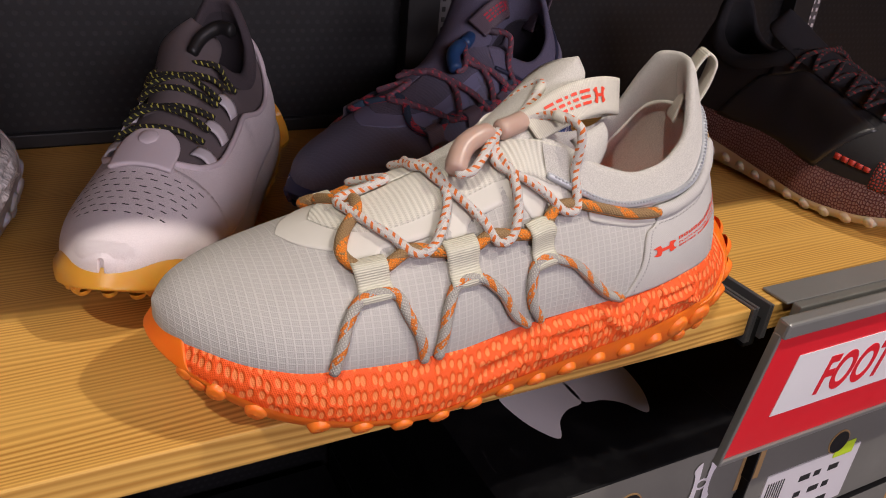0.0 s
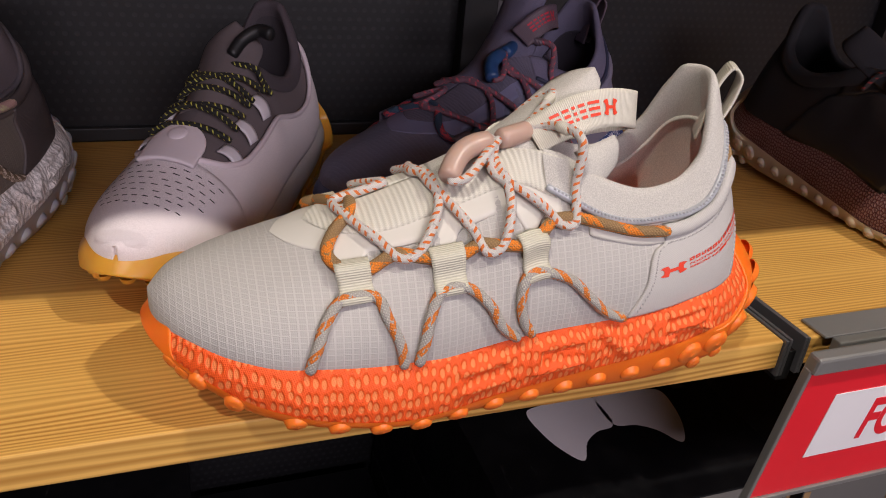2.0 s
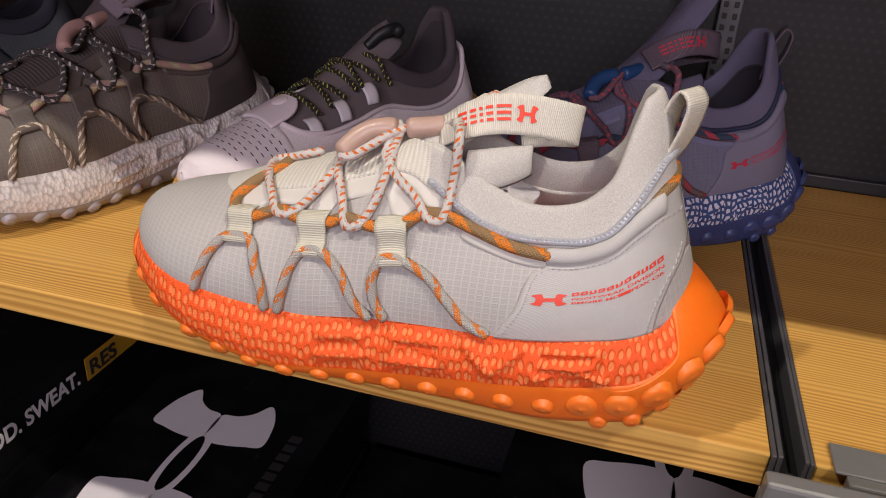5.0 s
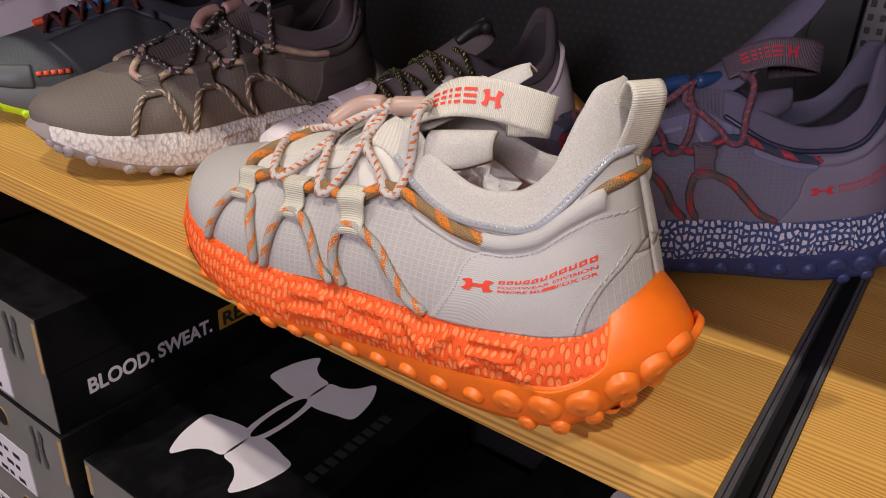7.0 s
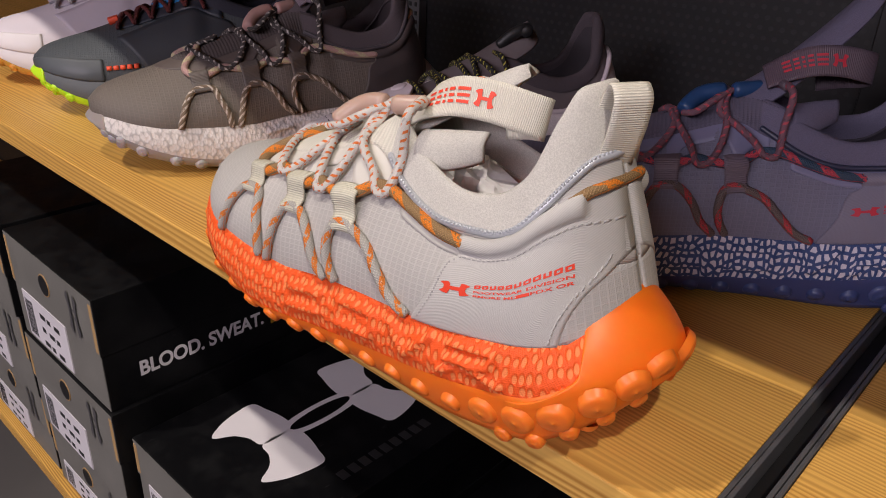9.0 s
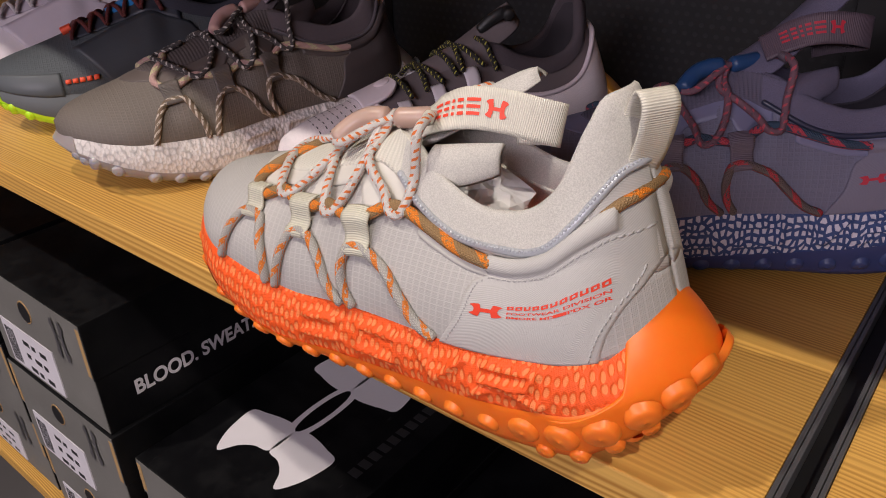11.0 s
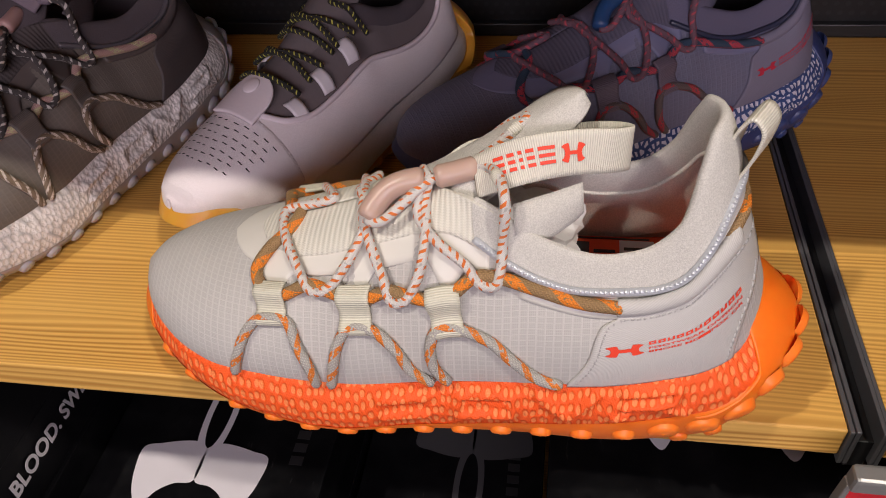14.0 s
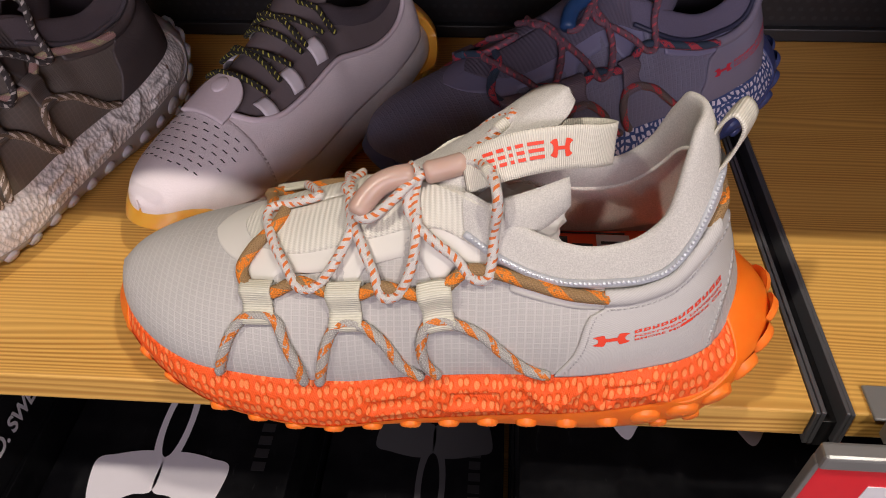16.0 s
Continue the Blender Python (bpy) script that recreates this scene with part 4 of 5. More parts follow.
def trail_shoe(m, L, label, sole_label, group="trail shoes on the shelf", hero=False, rise=0.0):
    """A low trail shoe with a sleeve-covered midsole, cords through webbing loops and a toggle."""
    top = tagged(new("trail_shoe"), label, "shoe", group)
    midsole(top, L["mid"], True, sole_label)
    outsole(top, L["out"], L["lug"], toe=0.299, fat=0.45)
    us = LEN * 0.5 * (1 - np.cos(np.linspace(0, np.pi, 130)))
    for side, lo, hi in ((1, -1.0, -1e-6), (-1, 1e-6, 1.0)):
        v = np.linspace(lo, hi, 34)
        p = skin(us[:, None], v[None, :])
        wr = 0.0007 * np.sin(us * 210)[:, None] * np.clip(np.sin(np.pi * np.abs(v)), 0, 1)[None, :] * np.clip((us - 0.09) / 0.03, 0, 1)[:, None] * np.clip((0.235 - us) / 0.03, 0, 1)[:, None]
        p = p + normal(us[:, None], v[None, :]) * wr[..., None]
        sheet("upper" if side > 0 else "upper_inner", p, L["upper"], top, flip=False)
    # the smooth film round the throat, and the knitted throat itself
    for s in (-1, 1):
        lo, hi = (-0.36, -0.002) if s < 0 else (0.002, 0.36)

        def film(a, b, s=s):
            u = 0.120 + 0.118 * a
            reach = 0.44 * np.sqrt(np.clip(1 - ((a - 0.1) / 0.9) ** 4, 0, 1)) + 0.004
            reach = reach + 0.13 * np.clip(np.cos((u - 0.211) * 2 * np.pi / 0.0375), 0, 1) ** 2 * np.clip((0.225 - u) / 0.01, 0, 1)
            return u, s * (0.002 + reach * b)
        patch("throat_film", film, L["rim"], top, lift=0.0006, n=70, m=14)

        def throat(a, b, s=s):
            u = 0.118 + 0.106 * a
            reach = 0.33 * np.sqrt(np.clip(1 - np.clip((a - 0.62) / 0.38, 0, 1) ** 2.4, 0, 1)) + 0.004
            return u, s * (0.001 + reach * b)
        patch("knit_throat", throat, L["knit"], top, lift=0.0012, n=60, m=14, puff=0.0008)
    # webbing loops, with the cords that hang from them
    for q in (((0.2165, -0.42), (0.2040, -0.44), (0.2035, -0.645), (0.2160, -0.64)), ((0.1795, -0.485), (0.1664, -0.505), (0.1664, -0.715), (0.1787, -0.70)), ((0.1434, -0.56), (0.1327, -0.545), (0.1290, -0.755), (0.1403, -0.77))):
        for s in (1, -1):
            c = q if s > 0 else tuple((u, -v) for u, v in q)

            def tape(a, b, c=c):
                (u0, v0), (u1, v1), (u2, v2), (u3, v3) = c
                pinch = 1.08 - 0.05 * np.exp(-((b - 0.55) / 0.12) ** 2)
                k = 0.5 + (a - 0.5) * pinch
                return (1 - b) * (u0 + (u1 - u0) * k) + b * (u3 + (u2 - u3) * k), (1 - b) * (v0 + (v1 - v0) * k) + b * (v3 + (v2 - v3) * k)
            a, b = np.meshgrid(np.linspace(0, 1, 9), np.linspace(0, 1, 25), indexing="ij")
            u, v = fit_uv(*tape(a, b))
            off = 0.0020 + 0.0046 * np.exp(-((b - 0.25) / 0.24) ** 2) + 0.0022 * np.exp(-((b - 0.88) / 0.13) ** 2)
            slab("webbing_loop", on(u, v, off).transpose(1, 0, 2), on(u, v, off - 0.0013).transpose(1, 0, 2), L["web"], top)
    drops = (((0.2300, -0.985), (0.2262, -0.82), (0.2225, -0.70), (0.2160, -0.61), (0.2090, -0.605), (0.2025, -0.63), (0.1990, -0.735), (0.1945, -0.865), (0.1925, -0.99)),
             ((0.1864, -0.99), (0.1835, -0.85), (0.1815, -0.765), (0.1770, -0.685), (0.1715, -0.675), (0.1655, -0.70), (0.1567, -0.80), (0.1503, -0.92), (0.1425, -0.99)),
             ((0.1360, -0.99), (0.1415, -0.90), (0.1424, -0.80), (0.1396, -0.735), (0.1340, -0.725), (0.1281, -0.735), (0.1189, -0.765), (0.1097, -0.85), (0.0997, -0.945), (0.0905, -0.99)))
    for d in drops:
        for s in (1, -1):
            tube("side_cord", cord_path([(u, s * v) for u, v in d], 0.0018), 0.0025, L["cord"], top, sides=9)
    # the flat lace along the loops, and round lace over the throat
    run = ((0.2150, 0.26), (0.2100, 0.10), (0.2045, -0.03), (0.2060, -0.16), (0.2150, -0.27), (0.2185, -0.37), (0.2132, -0.47), (0.2060, -0.50), (0.1925, -0.465), (0.1825, -0.515), (0.1730, -0.555), (0.1670, -0.56), (0.1588, -0.545), (0.1495, -0.585),
           (0.1400, -0.61), (0.1342, -0.585), (0.125, -0.475), (0.1166, -0.43), (0.1012, -0.40), (0.0851, -0.415), (0.0660, -0.455))
    tube("lace", cord_path(run, 0.0026), 0.0028, L["lace"], top, sides=10)
    tube("lace", cord_path([(u, -v) for u, v in run[4:]], 0.0026), 0.0028, L["lace"], top, sides=10)
    heel = [(0.0145, -0.515), (0.006, -0.50), (0.0015, -0.495)]
    tube("heel_lace", np.concatenate([cord_path(heel, 0.0018), cord_path([(u, -v) for u, v in heel[::-1]], 0.0018)]), 0.0023, L["lace"], top, sides=10)
    w1 = np.concatenate([cord_path([(0.1990, 0.30), (0.1887, 0.06), (0.2000, -0.01), (0.2105, -0.05), (0.2080, -0.19), (0.1985, -0.38), (0.1905, -0.50), (0.1850, -0.50), (0.1779, -0.43), (0.1712, -0.30), (0.1712, -0.12), (0.1760, 0.05), (0.172, 0.30)], 0.0042)])
    tube("round_lace", w1, 0.00215, L["round"], top)
    w2 = np.concatenate([cord_path([(0.1790, 0.30), (0.1740, 0.0), (0.1718, -0.20), (0.1687, -0.295), (0.1611, -0.475), (0.1560, -0.595), (0.1515, -0.595), (0.1457, -0.51), (0.1432, -0.34), (0.1440, -0.16)], 0.0042), fit_at([(0.1475, 0.012, 0.1155), (0.151, 0.004, 0.1160)])])
    tube("round_lace", w2, 0.00215, L["round"], top)
    w3 = np.concatenate([fit_at([(0.154, 0.005, 0.1150), (0.151, 0.013, 0.1135)]), cord_path([(0.1465, -0.26), (0.1396, -0.375), (0.1296, -0.445), (0.1215, -0.495), (0.1170, -0.475), (0.1150, -0.35), (0.1143, -0.21)], 0.0042), fit_at([(0.1155, 0.031, 0.1215), (0.1185, 0.020, 0.1240), (0.1245, 0.009, 0.1205), (0.131, 0.0055, 0.1175)])])
    tube("round_lace", w3, 0.00215, L["round"], top)
    w4 = [(0.130, 0.003, 0.118), (0.1215, -0.002, 0.1235), (0.113, -0.007, 0.1295), (0.1105, -0.013, 0.1300), (0.115, -0.018, 0.1255), (0.124, -0.020, 0.117)]
    tube("round_lace", fit_at(w4), 0.00215, L["round"], top)
    w5 = [(0.172, 0.024, 0.1035), (0.166, 0.026, 0.1045), (0.158, 0.022, 0.1095), (0.150, 0.015, 0.1145), (0.1445, 0.0105, 0.1165)]
    tube("round_lace", fit_at(w5), 0.00215, L["round"], top)
    for a, b in (((0.1205, 0.0165, 0.1240), (0.1175, 0.0230, 0.1230)), ((0.117, -0.0045, 0.1268), (0.1125, -0.0075, 0.1300))):
        tube("lace_sleeve", fit_at([a, tuple((i + j) / 2 for i, j in zip(a, b)), b]), 0.0027, L["strap"], top, sides=10)
    tube("toggle", fit_at([(0.1715, 0.0235, 0.1040), (0.1685, 0.0190, 0.1080), (0.163, 0.0145, 0.1125), (0.1560, 0.0125, 0.1150), (0.149, 0.0110, 0.1155)]), 0.0050, L["toggle"], top, sides=16)
    tube("toggle_end", fit_at([(0.1450, 0.0105, 0.1160), (0.1365, 0.0080, 0.1170), (0.1285, 0.0050, 0.1180)]), 0.0049, L["toggle"], top, sides=16)
    # heel panel with its rolled upper edge
    left = knots([0, 0.22, 0.32, 0.7, 1], [0.0690, 0.0690, 0.0755, 0.0805, 0.0885])
    right = knots([0, 0.5, 0.6, 0.72, 0.86, 1], [-0.0034, -0.0034, 0.0004, 0.0085, 0.0150, 0.0185])
    for s in (-1, 1):
        a, b = np.meshgrid(np.linspace(0, 1, 44), np.linspace(0, 1, 56), indexing="ij")
        vt = -0.385 - 0.135 * a
        u, v = fit_uv(left(b) * (1 - a) + right(b) * a, (vt + (-1.0 - vt) * b) * (-s))
        off = 0.0014 + 0.0036 * np.sqrt(np.clip(1 - ((b - 0.085) / 0.115) ** 2, 0, 1)) * np.clip((0.86 - a) / 0.03, 0, 1)
        panel = slab("heel_panel", on(u, v, off), on(u, v, np.full(u.shape, -0.0006)), L["panel"], top)
        for k in range(26):
            f = (k + 0.5) / 26
            bb = 0.06 + 0.9 * f
            aa = 0.02
            vv = (-0.385 - 0.135 * aa) * (1 - bb) - bb
            uu = float(left(bb)) * (1 - aa) + float(right(bb)) * aa
            if hero and s < 0 and 0.22 < bb:
                patch("stitch", ((uu - 0.0016, -s * (vv + 0.006)), (uu - 0.0012, -s * (vv + 0.006)), (uu - 0.0012, -s * (vv - 0.006)), (uu - 0.0016, -s * (vv - 0.006))), L["stitch"], panel, lift=0.0019, n=2, m=3)
            if hero and s < 0 and bb > 0.1:
                fa, fb = f, 0.235
                vt2 = -0.385 - 0.135 * fa
                v2 = vt2 + (-1 - vt2) * fb
                u2 = float(left(fb)) * (1 - fa) + float(right(fb)) * fa
                patch("stitch", ((u2 + 0.0009, v2), (u2 - 0.0009, v2), (u2 - 0.0009, v2 - 0.007), (u2 + 0.0009, v2 - 0.007)), L["stitch"], panel, lift=0.0019, n=3, m=2)
        if s < 0:
            # stitches along the cut-out at the heel
            for k in range(16 if hero else 0):
                bb = 0.5 + 0.48 * (k + 0.5) / 16
                aa = 0.955
                vv = (-0.385 - 0.135 * aa) * (1 - bb) - bb
                uu = float(left(bb)) * (1 - aa) + float(right(bb)) * aa
                patch("stitch", ((uu - 0.0002, vv + 0.008), (uu + 0.0002, vv + 0.008), (uu + 0.0010, vv - 0.008), (uu + 0.0006, vv - 0.008)), L["stitch"], panel, lift=0.0019, n=2, m=3)
            # the maker's mark and its bold line as plain shapes, the small lines as words
            wing = rounded(WING)
            for sx in (1, -1):
                for sy in (1, -1):
                    flat_print("print", [(0.0655 + 0.0162 * sx * y, -0.745 + 0.072 * sy * x) for x, y in wing], [tuple(range(len(wing)))], L["logo"], panel)
            flat_print("print", [(0.0655 + x, -0.745 + y) for x, y in ((0.0042, 0.011), (-0.0042, 0.011), (-0.0042, -0.011), (0.0042, -0.011))], [(0, 1, 2, 3)], L["logo"], panel)
            for k in range(11):
                u0 = 0.0553 - k * 0.0041
                for w0, w1, a, b in ((0, 1, 0, 0.3), (0, 0.3, 0, 1), (0.7, 1, 0, 1), (0, 1, 0.7, 1))[(k % 3 == 2):]:
                    c = [(u0 - 0.0032 * w, -0.708 - 0.020 * h - (0.0553 - u0) * 0.95) for w, h in ((w0, a), (w1, a), (w1, b), (w0, b))]
                    flat_print("print", c, [(0, 1, 2, 3)], L["logo"], panel)
            for line, v0 in (("FOOTWEAR DIVISION", -0.741), ("BMORE MD    PDX OR", -0.764)):
                pts, faces = letters(line)
                flat_print("print", [(0.0553 - 0.0442 * x, v0 - 0.0125 * (1 - y) - 0.0442 * x * 0.95) for x, y in pts], faces, L["logo"], panel)
            c = [(0.0553 - 0.0442 * x, -0.763 - 0.014 * (1 - y) - 0.0442 * x * 0.95) for x, y in ((0.49, 0), (0.62, 0), (0.62, 1), (0.49, 1))]
            flat_print("print", c, [(0, 1, 2, 3)], L["logo"], panel)
    for s in (-1, 1):
        def quarter(a, b, s=s):
            return 0.002 + 0.106 * a, s * (0.25 + (0.24 + 0.10 * (1 - a)) * b)
        patch("quarter", quarter, L["rim"], top, lift=0.0009, n=40, m=10)

        def strip(a, b, s=s):
            return -0.00335 + 0.022 * a**2, s * (0.80 + 0.20 * b)
        patch("heel_strip", strip, L["upper"], top, lift=0.0010, n=12, m=10)

        def counter(a, b, s=s):
            return -0.00335 + 0.0225 * a**2, s * (0.28 + (0.53 - 0.12 * a**2) * b)
        patch("heel_counter", counter, L["panel"], top, lift=0.0012, n=14, m=20)
    # collar, lining and zip line
    uc = np.concatenate([np.linspace(0.135, 0.012, 40), 0.012 * (1 - np.sin(np.linspace(0.1, 1, 12) * np.pi / 2)) + 0.00002])
    ring = np.concatenate([uc, uc[::-1]])
    sgn = np.concatenate([np.full(len(uc), -1.0), np.full(len(uc), 1.0)])
    low = np.interp(ring, [0, 0.008, 0.0245, 0.049, 0.076, 0.1005, 0.1212, 0.135], [0.31, 0.32, 0.39, 0.35, 0.27, 0.29, 0.27, 0.24])
    k = np.linspace(1, 0, 12)
    u, v = ring[:, None] + 0 * k[None, :], sgn[:, None] * np.maximum(low[:, None] * k[None, :], 1e-5)
    outer = on(u, v, 0.0004 + 0.0022 * np.sqrt(np.clip(1 - (2 * (1 - k[None, :]) - 0.9) ** 2 / 1.3, 0, 1)) + 0 * u)
    depth = np.linspace(0, 1, 14)
    vi = sgn[:, None] * np.clip(0.92 * depth[None, :] ** 1.3 + 0 * u[:, :1], 1e-5, 1)
    inner = on(ring[:, None] + 0 * vi, vi, -0.0022 - 0.0018 * np.sin(np.pi * np.clip(depth * 1.6, 0, 1))[None, :] + 0 * vi)
    lipz = outer[:, -1:] * 0.5 + inner[:, :1] * 0.5
    lipz[..., 2] += 0.0012
    sheet("collar", np.concatenate([outer, lipz, inner[:, :3]], 1), L["collar"], top)
    sheet("inner_collar", inner[:, 2:7], L["collar"], top)
    sheet("lining", inner[:, 6:], L["lining"], top)
    tube("lining_seam", inner[::6, 6], 0.0012, L["lining"], top, sides=8, step=0.003)
    zu = np.interp(np.linspace(0, 1, 26), np.linspace(0, 1, len(ring)), ring)
    zs = np.interp(np.linspace(0, 1, 26), np.linspace(0, 1, len(ring)), sgn)
    zl = np.interp(zu, [0, 0.008, 0.0245, 0.049, 0.076, 0.1005, 0.1212, 0.135], [0.325, 0.335, 0.405, 0.365, 0.285, 0.305, 0.285, 0.25])
    zp = [on(a, (-1 if b < 0 else 1) * c, np.array(0.0022)) for a, b, c in zip(zu, zs, zl)]
    zc = tube("zip_line", zp, 0.0017, L["zip"], top, sides=8, step=0.0012)
    if hero:
        line = spline(zp, 150)
        bead = bpy.data.meshes.new("zip_tooth")
        bmx = bmesh.new()
        bmesh.ops.create_icosphere(bmx, subdivisions=1, radius=0.00085)
        bmx.to_mesh(bead)
        bmx.free()
        bead.materials.append(L["zip"])
        for p in line[2:90]:
            t = new("zip_tooth", bead)
            t.parent, t.location = zc, (p[0], p[1] + 0.0012, p[2] + 0.0012)
    # inside: footbed, its printed label and tissue
    us2 = np.linspace(0.02, 0.20, 40)
    bed = np.stack([np.stack([us2 + 0.004, w * 0.80 * s, np.full(40, 0.0565)], -1) for s, w in ((1, WALL_OUT(us2) * ends(us2)), (-1, WALL_IN(us2) * ends(us2)))], 1)
    insole = sheet("insole", bed, L["insole"], top, "printed insole", flip=True)
    # tongue
    c = spline(fit_at([(0.172, 0.0, 0.098), (0.150, 0.0, 0.107), (0.130, -0.003, 0.116), (0.112, -0.007, 0.126), (0.096, -0.012, 0.136), (0.0885, -0.0145, 0.1405)]) + np.linspace(0, 1, 6)[:, None] ** 2 * np.array([-0.35, 0, 1.0]) * rise, 40)
    f = np.linspace(0, 1, 40)
    half = (0.020 + 0.004 * np.clip(f * 1.6, 0, 1)) * np.sqrt(np.clip(1 - np.clip((f - 0.72) / 0.28, 0, 1) ** 2.4, 0.02, 1))
    g = np.linspace(-1, 1, 17)
    tan = np.gradient(c, axis=0)
    tan /= np.linalg.norm(tan, axis=1, keepdims=True)
    nor = np.cross(tan, np.array([0, 1.0, 0]))
    nor *= np.sign(nor[:, 2:3])
    face = c[:, None] + g[None, :, None] * half[:, None, None] * ((1 - f)[:, None, None] * np.array([0.05, 1.0, 0.0]) + f[:, None, None] * np.array([-0.16, 0.98, -0.10])) * (1 - 0.55 * (g > 0)[None, :] * np.clip((f - 0.40) / 0.3, 0, 1)[:, None])[..., None] - nor[:, None] * (0.010 * (g**2)[None, :, None]) * (1 - 0.5 * f)[:, None, None]
    thick = 0.0032 * np.sqrt(np.clip(1 - g**2, 0.05, 1))[None, :, None] * np.sqrt(np.clip(1 - f**6, 0.08, 1))[:, None, None]
    slab("tongue", face + nor[:, None] * thick, face - nor[:, None] * thick, L["collar"], top)
    # the padded flap of the tongue, the strap on it and the heel's pull tab
    path = [(0.1290, 0.0105, 0.1165), (0.118, 0.0125, 0.1235), (0.104, 0.0125, 0.1285), (0.088, 0.0080, 0.1285), (0.0755, 0.0030, 0.1260), (0.0700, -0.0030, 0.1235), (0.0735, -0.0100, 0.1205), (0.085, -0.0140, 0.1180), (0.098, -0.0140, 0.1150)]
    cc = spline(fit_at(path) + np.array([0, 0, 0.22 * rise]), 70)
    tn = np.gradient(cc, axis=0)
    tn /= np.linalg.norm(tn, axis=1, keepdims=True)
    kk = np.linspace(0, 1, 70)[:, None]
    d = (1 - kk) * np.array([0.30, 0.55, -0.75]) + kk * np.array([-0.1, 0.15, -1.0])
    d -= (d * tn).sum(1, keepdims=True) * tn
    d /= np.linalg.norm(d, axis=1, keepdims=True)
    nn = np.cross(tn, d)
    nn *= np.sign((nn[8] * np.array([0, 1, 0.6])).sum())
    gr = cc[:, None] + np.linspace(-0.0088, 0.0088, 9)[None, :, None] * d[:, None]
    strap = slab("tongue_strap", gr + nn[:, None] * 0.0007, gr - nn[:, None] * 0.0007, L["strap"], top)
    fg = gr + nn[:, None] * 0.0011
    zero = np.zeros(3)
    wing = rounded(WING)
    bar = [(-0.10, -0.22), (0.10, -0.22), (0.10, 0.22), (-0.10, 0.22)]
    shapes = [[(sx * x, sy * y) for x, y in wing] for sx in (1, -1) for sy in (1, -1)] + [bar]
    for shape in shapes:
        at = np.array([(0.400 + 0.088 * y, 0.48 + 0.42 * x) for x, y in shape]) * (len(fg) - 1, fg.shape[1] - 1)
        i, j = at.astype(int).T
        fi, fj = (at - at.astype(int)).T[..., None]
        pts = (fg[i, j] * (1 - fi) + fg[i + 1, j] * fi) * (1 - fj) + (fg[i, j + 1] * (1 - fi) + fg[i + 1, j + 1] * fi) * fj
        mesh("print", pts, [tuple(range(len(pts)))], L["logo"], strap)
    for q in range(10):
        for s0 in (0.27, 0.43, 0.59):
            decal(fg, 0.115 + q * 0.0235, 0.131 + q * 0.0235, s0, s0 + 0.08, zero, "print", L["logo"], strap)
    k = np.linspace(0, 1, 24)
    hi = spline([(0.1200, 0.0225, 0.1165), (0.105, 0.0165, 0.1185), (0.090, 0.0080, 0.1190), (0.0745, -0.0010, 0.1175)], 24)
    lo = spline([(0.1185, 0.0300, 0.1060), (0.108, 0.0275, 0.1030), (0.096, 0.0185, 0.1060), (0.0865, 0.0090, 0.1115), (0.0750, 0.0000, 0.1150)], 24)
    g = np.linspace(0, 1, 8)[None, :, None]
    leaf = (hi[:, None] * (1 - g) + lo[:, None] * g + np.array([0, 0.7, 0.7]) * (0.0025 * np.sin(np.pi * g)))[:14]
    slab("tongue_flap", leaf + np.array([0, 0.0010, 0.0008]), leaf - np.array([0, 0.0010, 0.0008]), L["collar"], top)
    tab = [(0.0075, 0.1120), (0.0050, 0.1280), (0.0015, 0.1420), (-0.0025, 0.1475), (-0.0065, 0.1440), (-0.0062, 0.1360), (-0.0020, 0.1230), (0.0035, 0.1130)]
    tab = [(0.0305 + 0.87 * d, 0.0065 - 0.5 * d, z) for d, z in tab]
    band("pull_tab", fit_at(tab), 0.0155, ((0.5, 0.87, 0), (0.5, 0.87, 0)), 0.0012, L["strap"], top, n=48)
    top.matrix_world = m
    return top, insole


HERO, INSOLE = trail_shoe(pose(-0.031, 0.032, 0, 0, 0, 180), HERO_LOOK, "pale grey ripstop trail shoe with orange studded sole and cord laces", "orange knitted sleeve over foam", hero=True)
for name, x0, x1, y0, y1, mt in (("insole_label", 0.058, 0.074, -0.026, -0.010, M_LABEL), ("insole_print", 0.088, 0.098, -0.024, -0.013, M_INK), ("insole_print", 0.060, 0.096, -0.0275, -0.0265, M_INK), ("insole_print", 0.060, 0.072, -0.021, -0.019, M_INK), ("insole_print", 0.060, 0.072, -0.015, -0.0135, M_INK), ("insole_print", 0.076, 0.086, -0.019, -0.017, M_INK)):
    ob = box(name, (x0, y0, 0.0566 + (0.0002 if mt is M_INK else 0)), (x1, y1, 0.0569 + (0.0002 if mt is M_INK else 0)), mt, 0, INSOLE)
bm = bmesh.new()
bmesh.ops.create_icosphere(bm, subdivisions=4, radius=1)
for vt in bm.verts:
    n = noise.noise(vt.co * 2.2) * 0.35 + abs(noise.noise(vt.co * 5.5)) * 0.3
    vt.co = Vector((vt.co.x * 0.030, vt.co.y * 0.022, vt.co.z * 0.022)) * (0.85 + n)
TISSUE = tagged(link("tissue_paper", bm, M_PAPER, None, smooth=False), "crumpled white tissue paper stuffed into the pale shoe", "paper")
TISSUE.matrix_world = pose(-0.155, 0.032, 0.082)
trail_shoe(pose(-0.419, 0.296, 0, 0, 0, 249.7) @ Matrix.Scale(0.98, 4), BROWN_LOOK, "grey brown trail shoe with white knitted sole and pink laces", "white knitted sleeve over foam", rise=0.030)
trail_shoe(pose(0.023, 0.285, 0, 0, 0, 208) @ Matrix.Scale(0.95, 4), PLUM_LOOK, "slate violet trail shoe with navy studded sole and red flecked laces", "navy and white celled sleeve", rise=0.040)

# ---------------------------------------------------------------- the other shoes


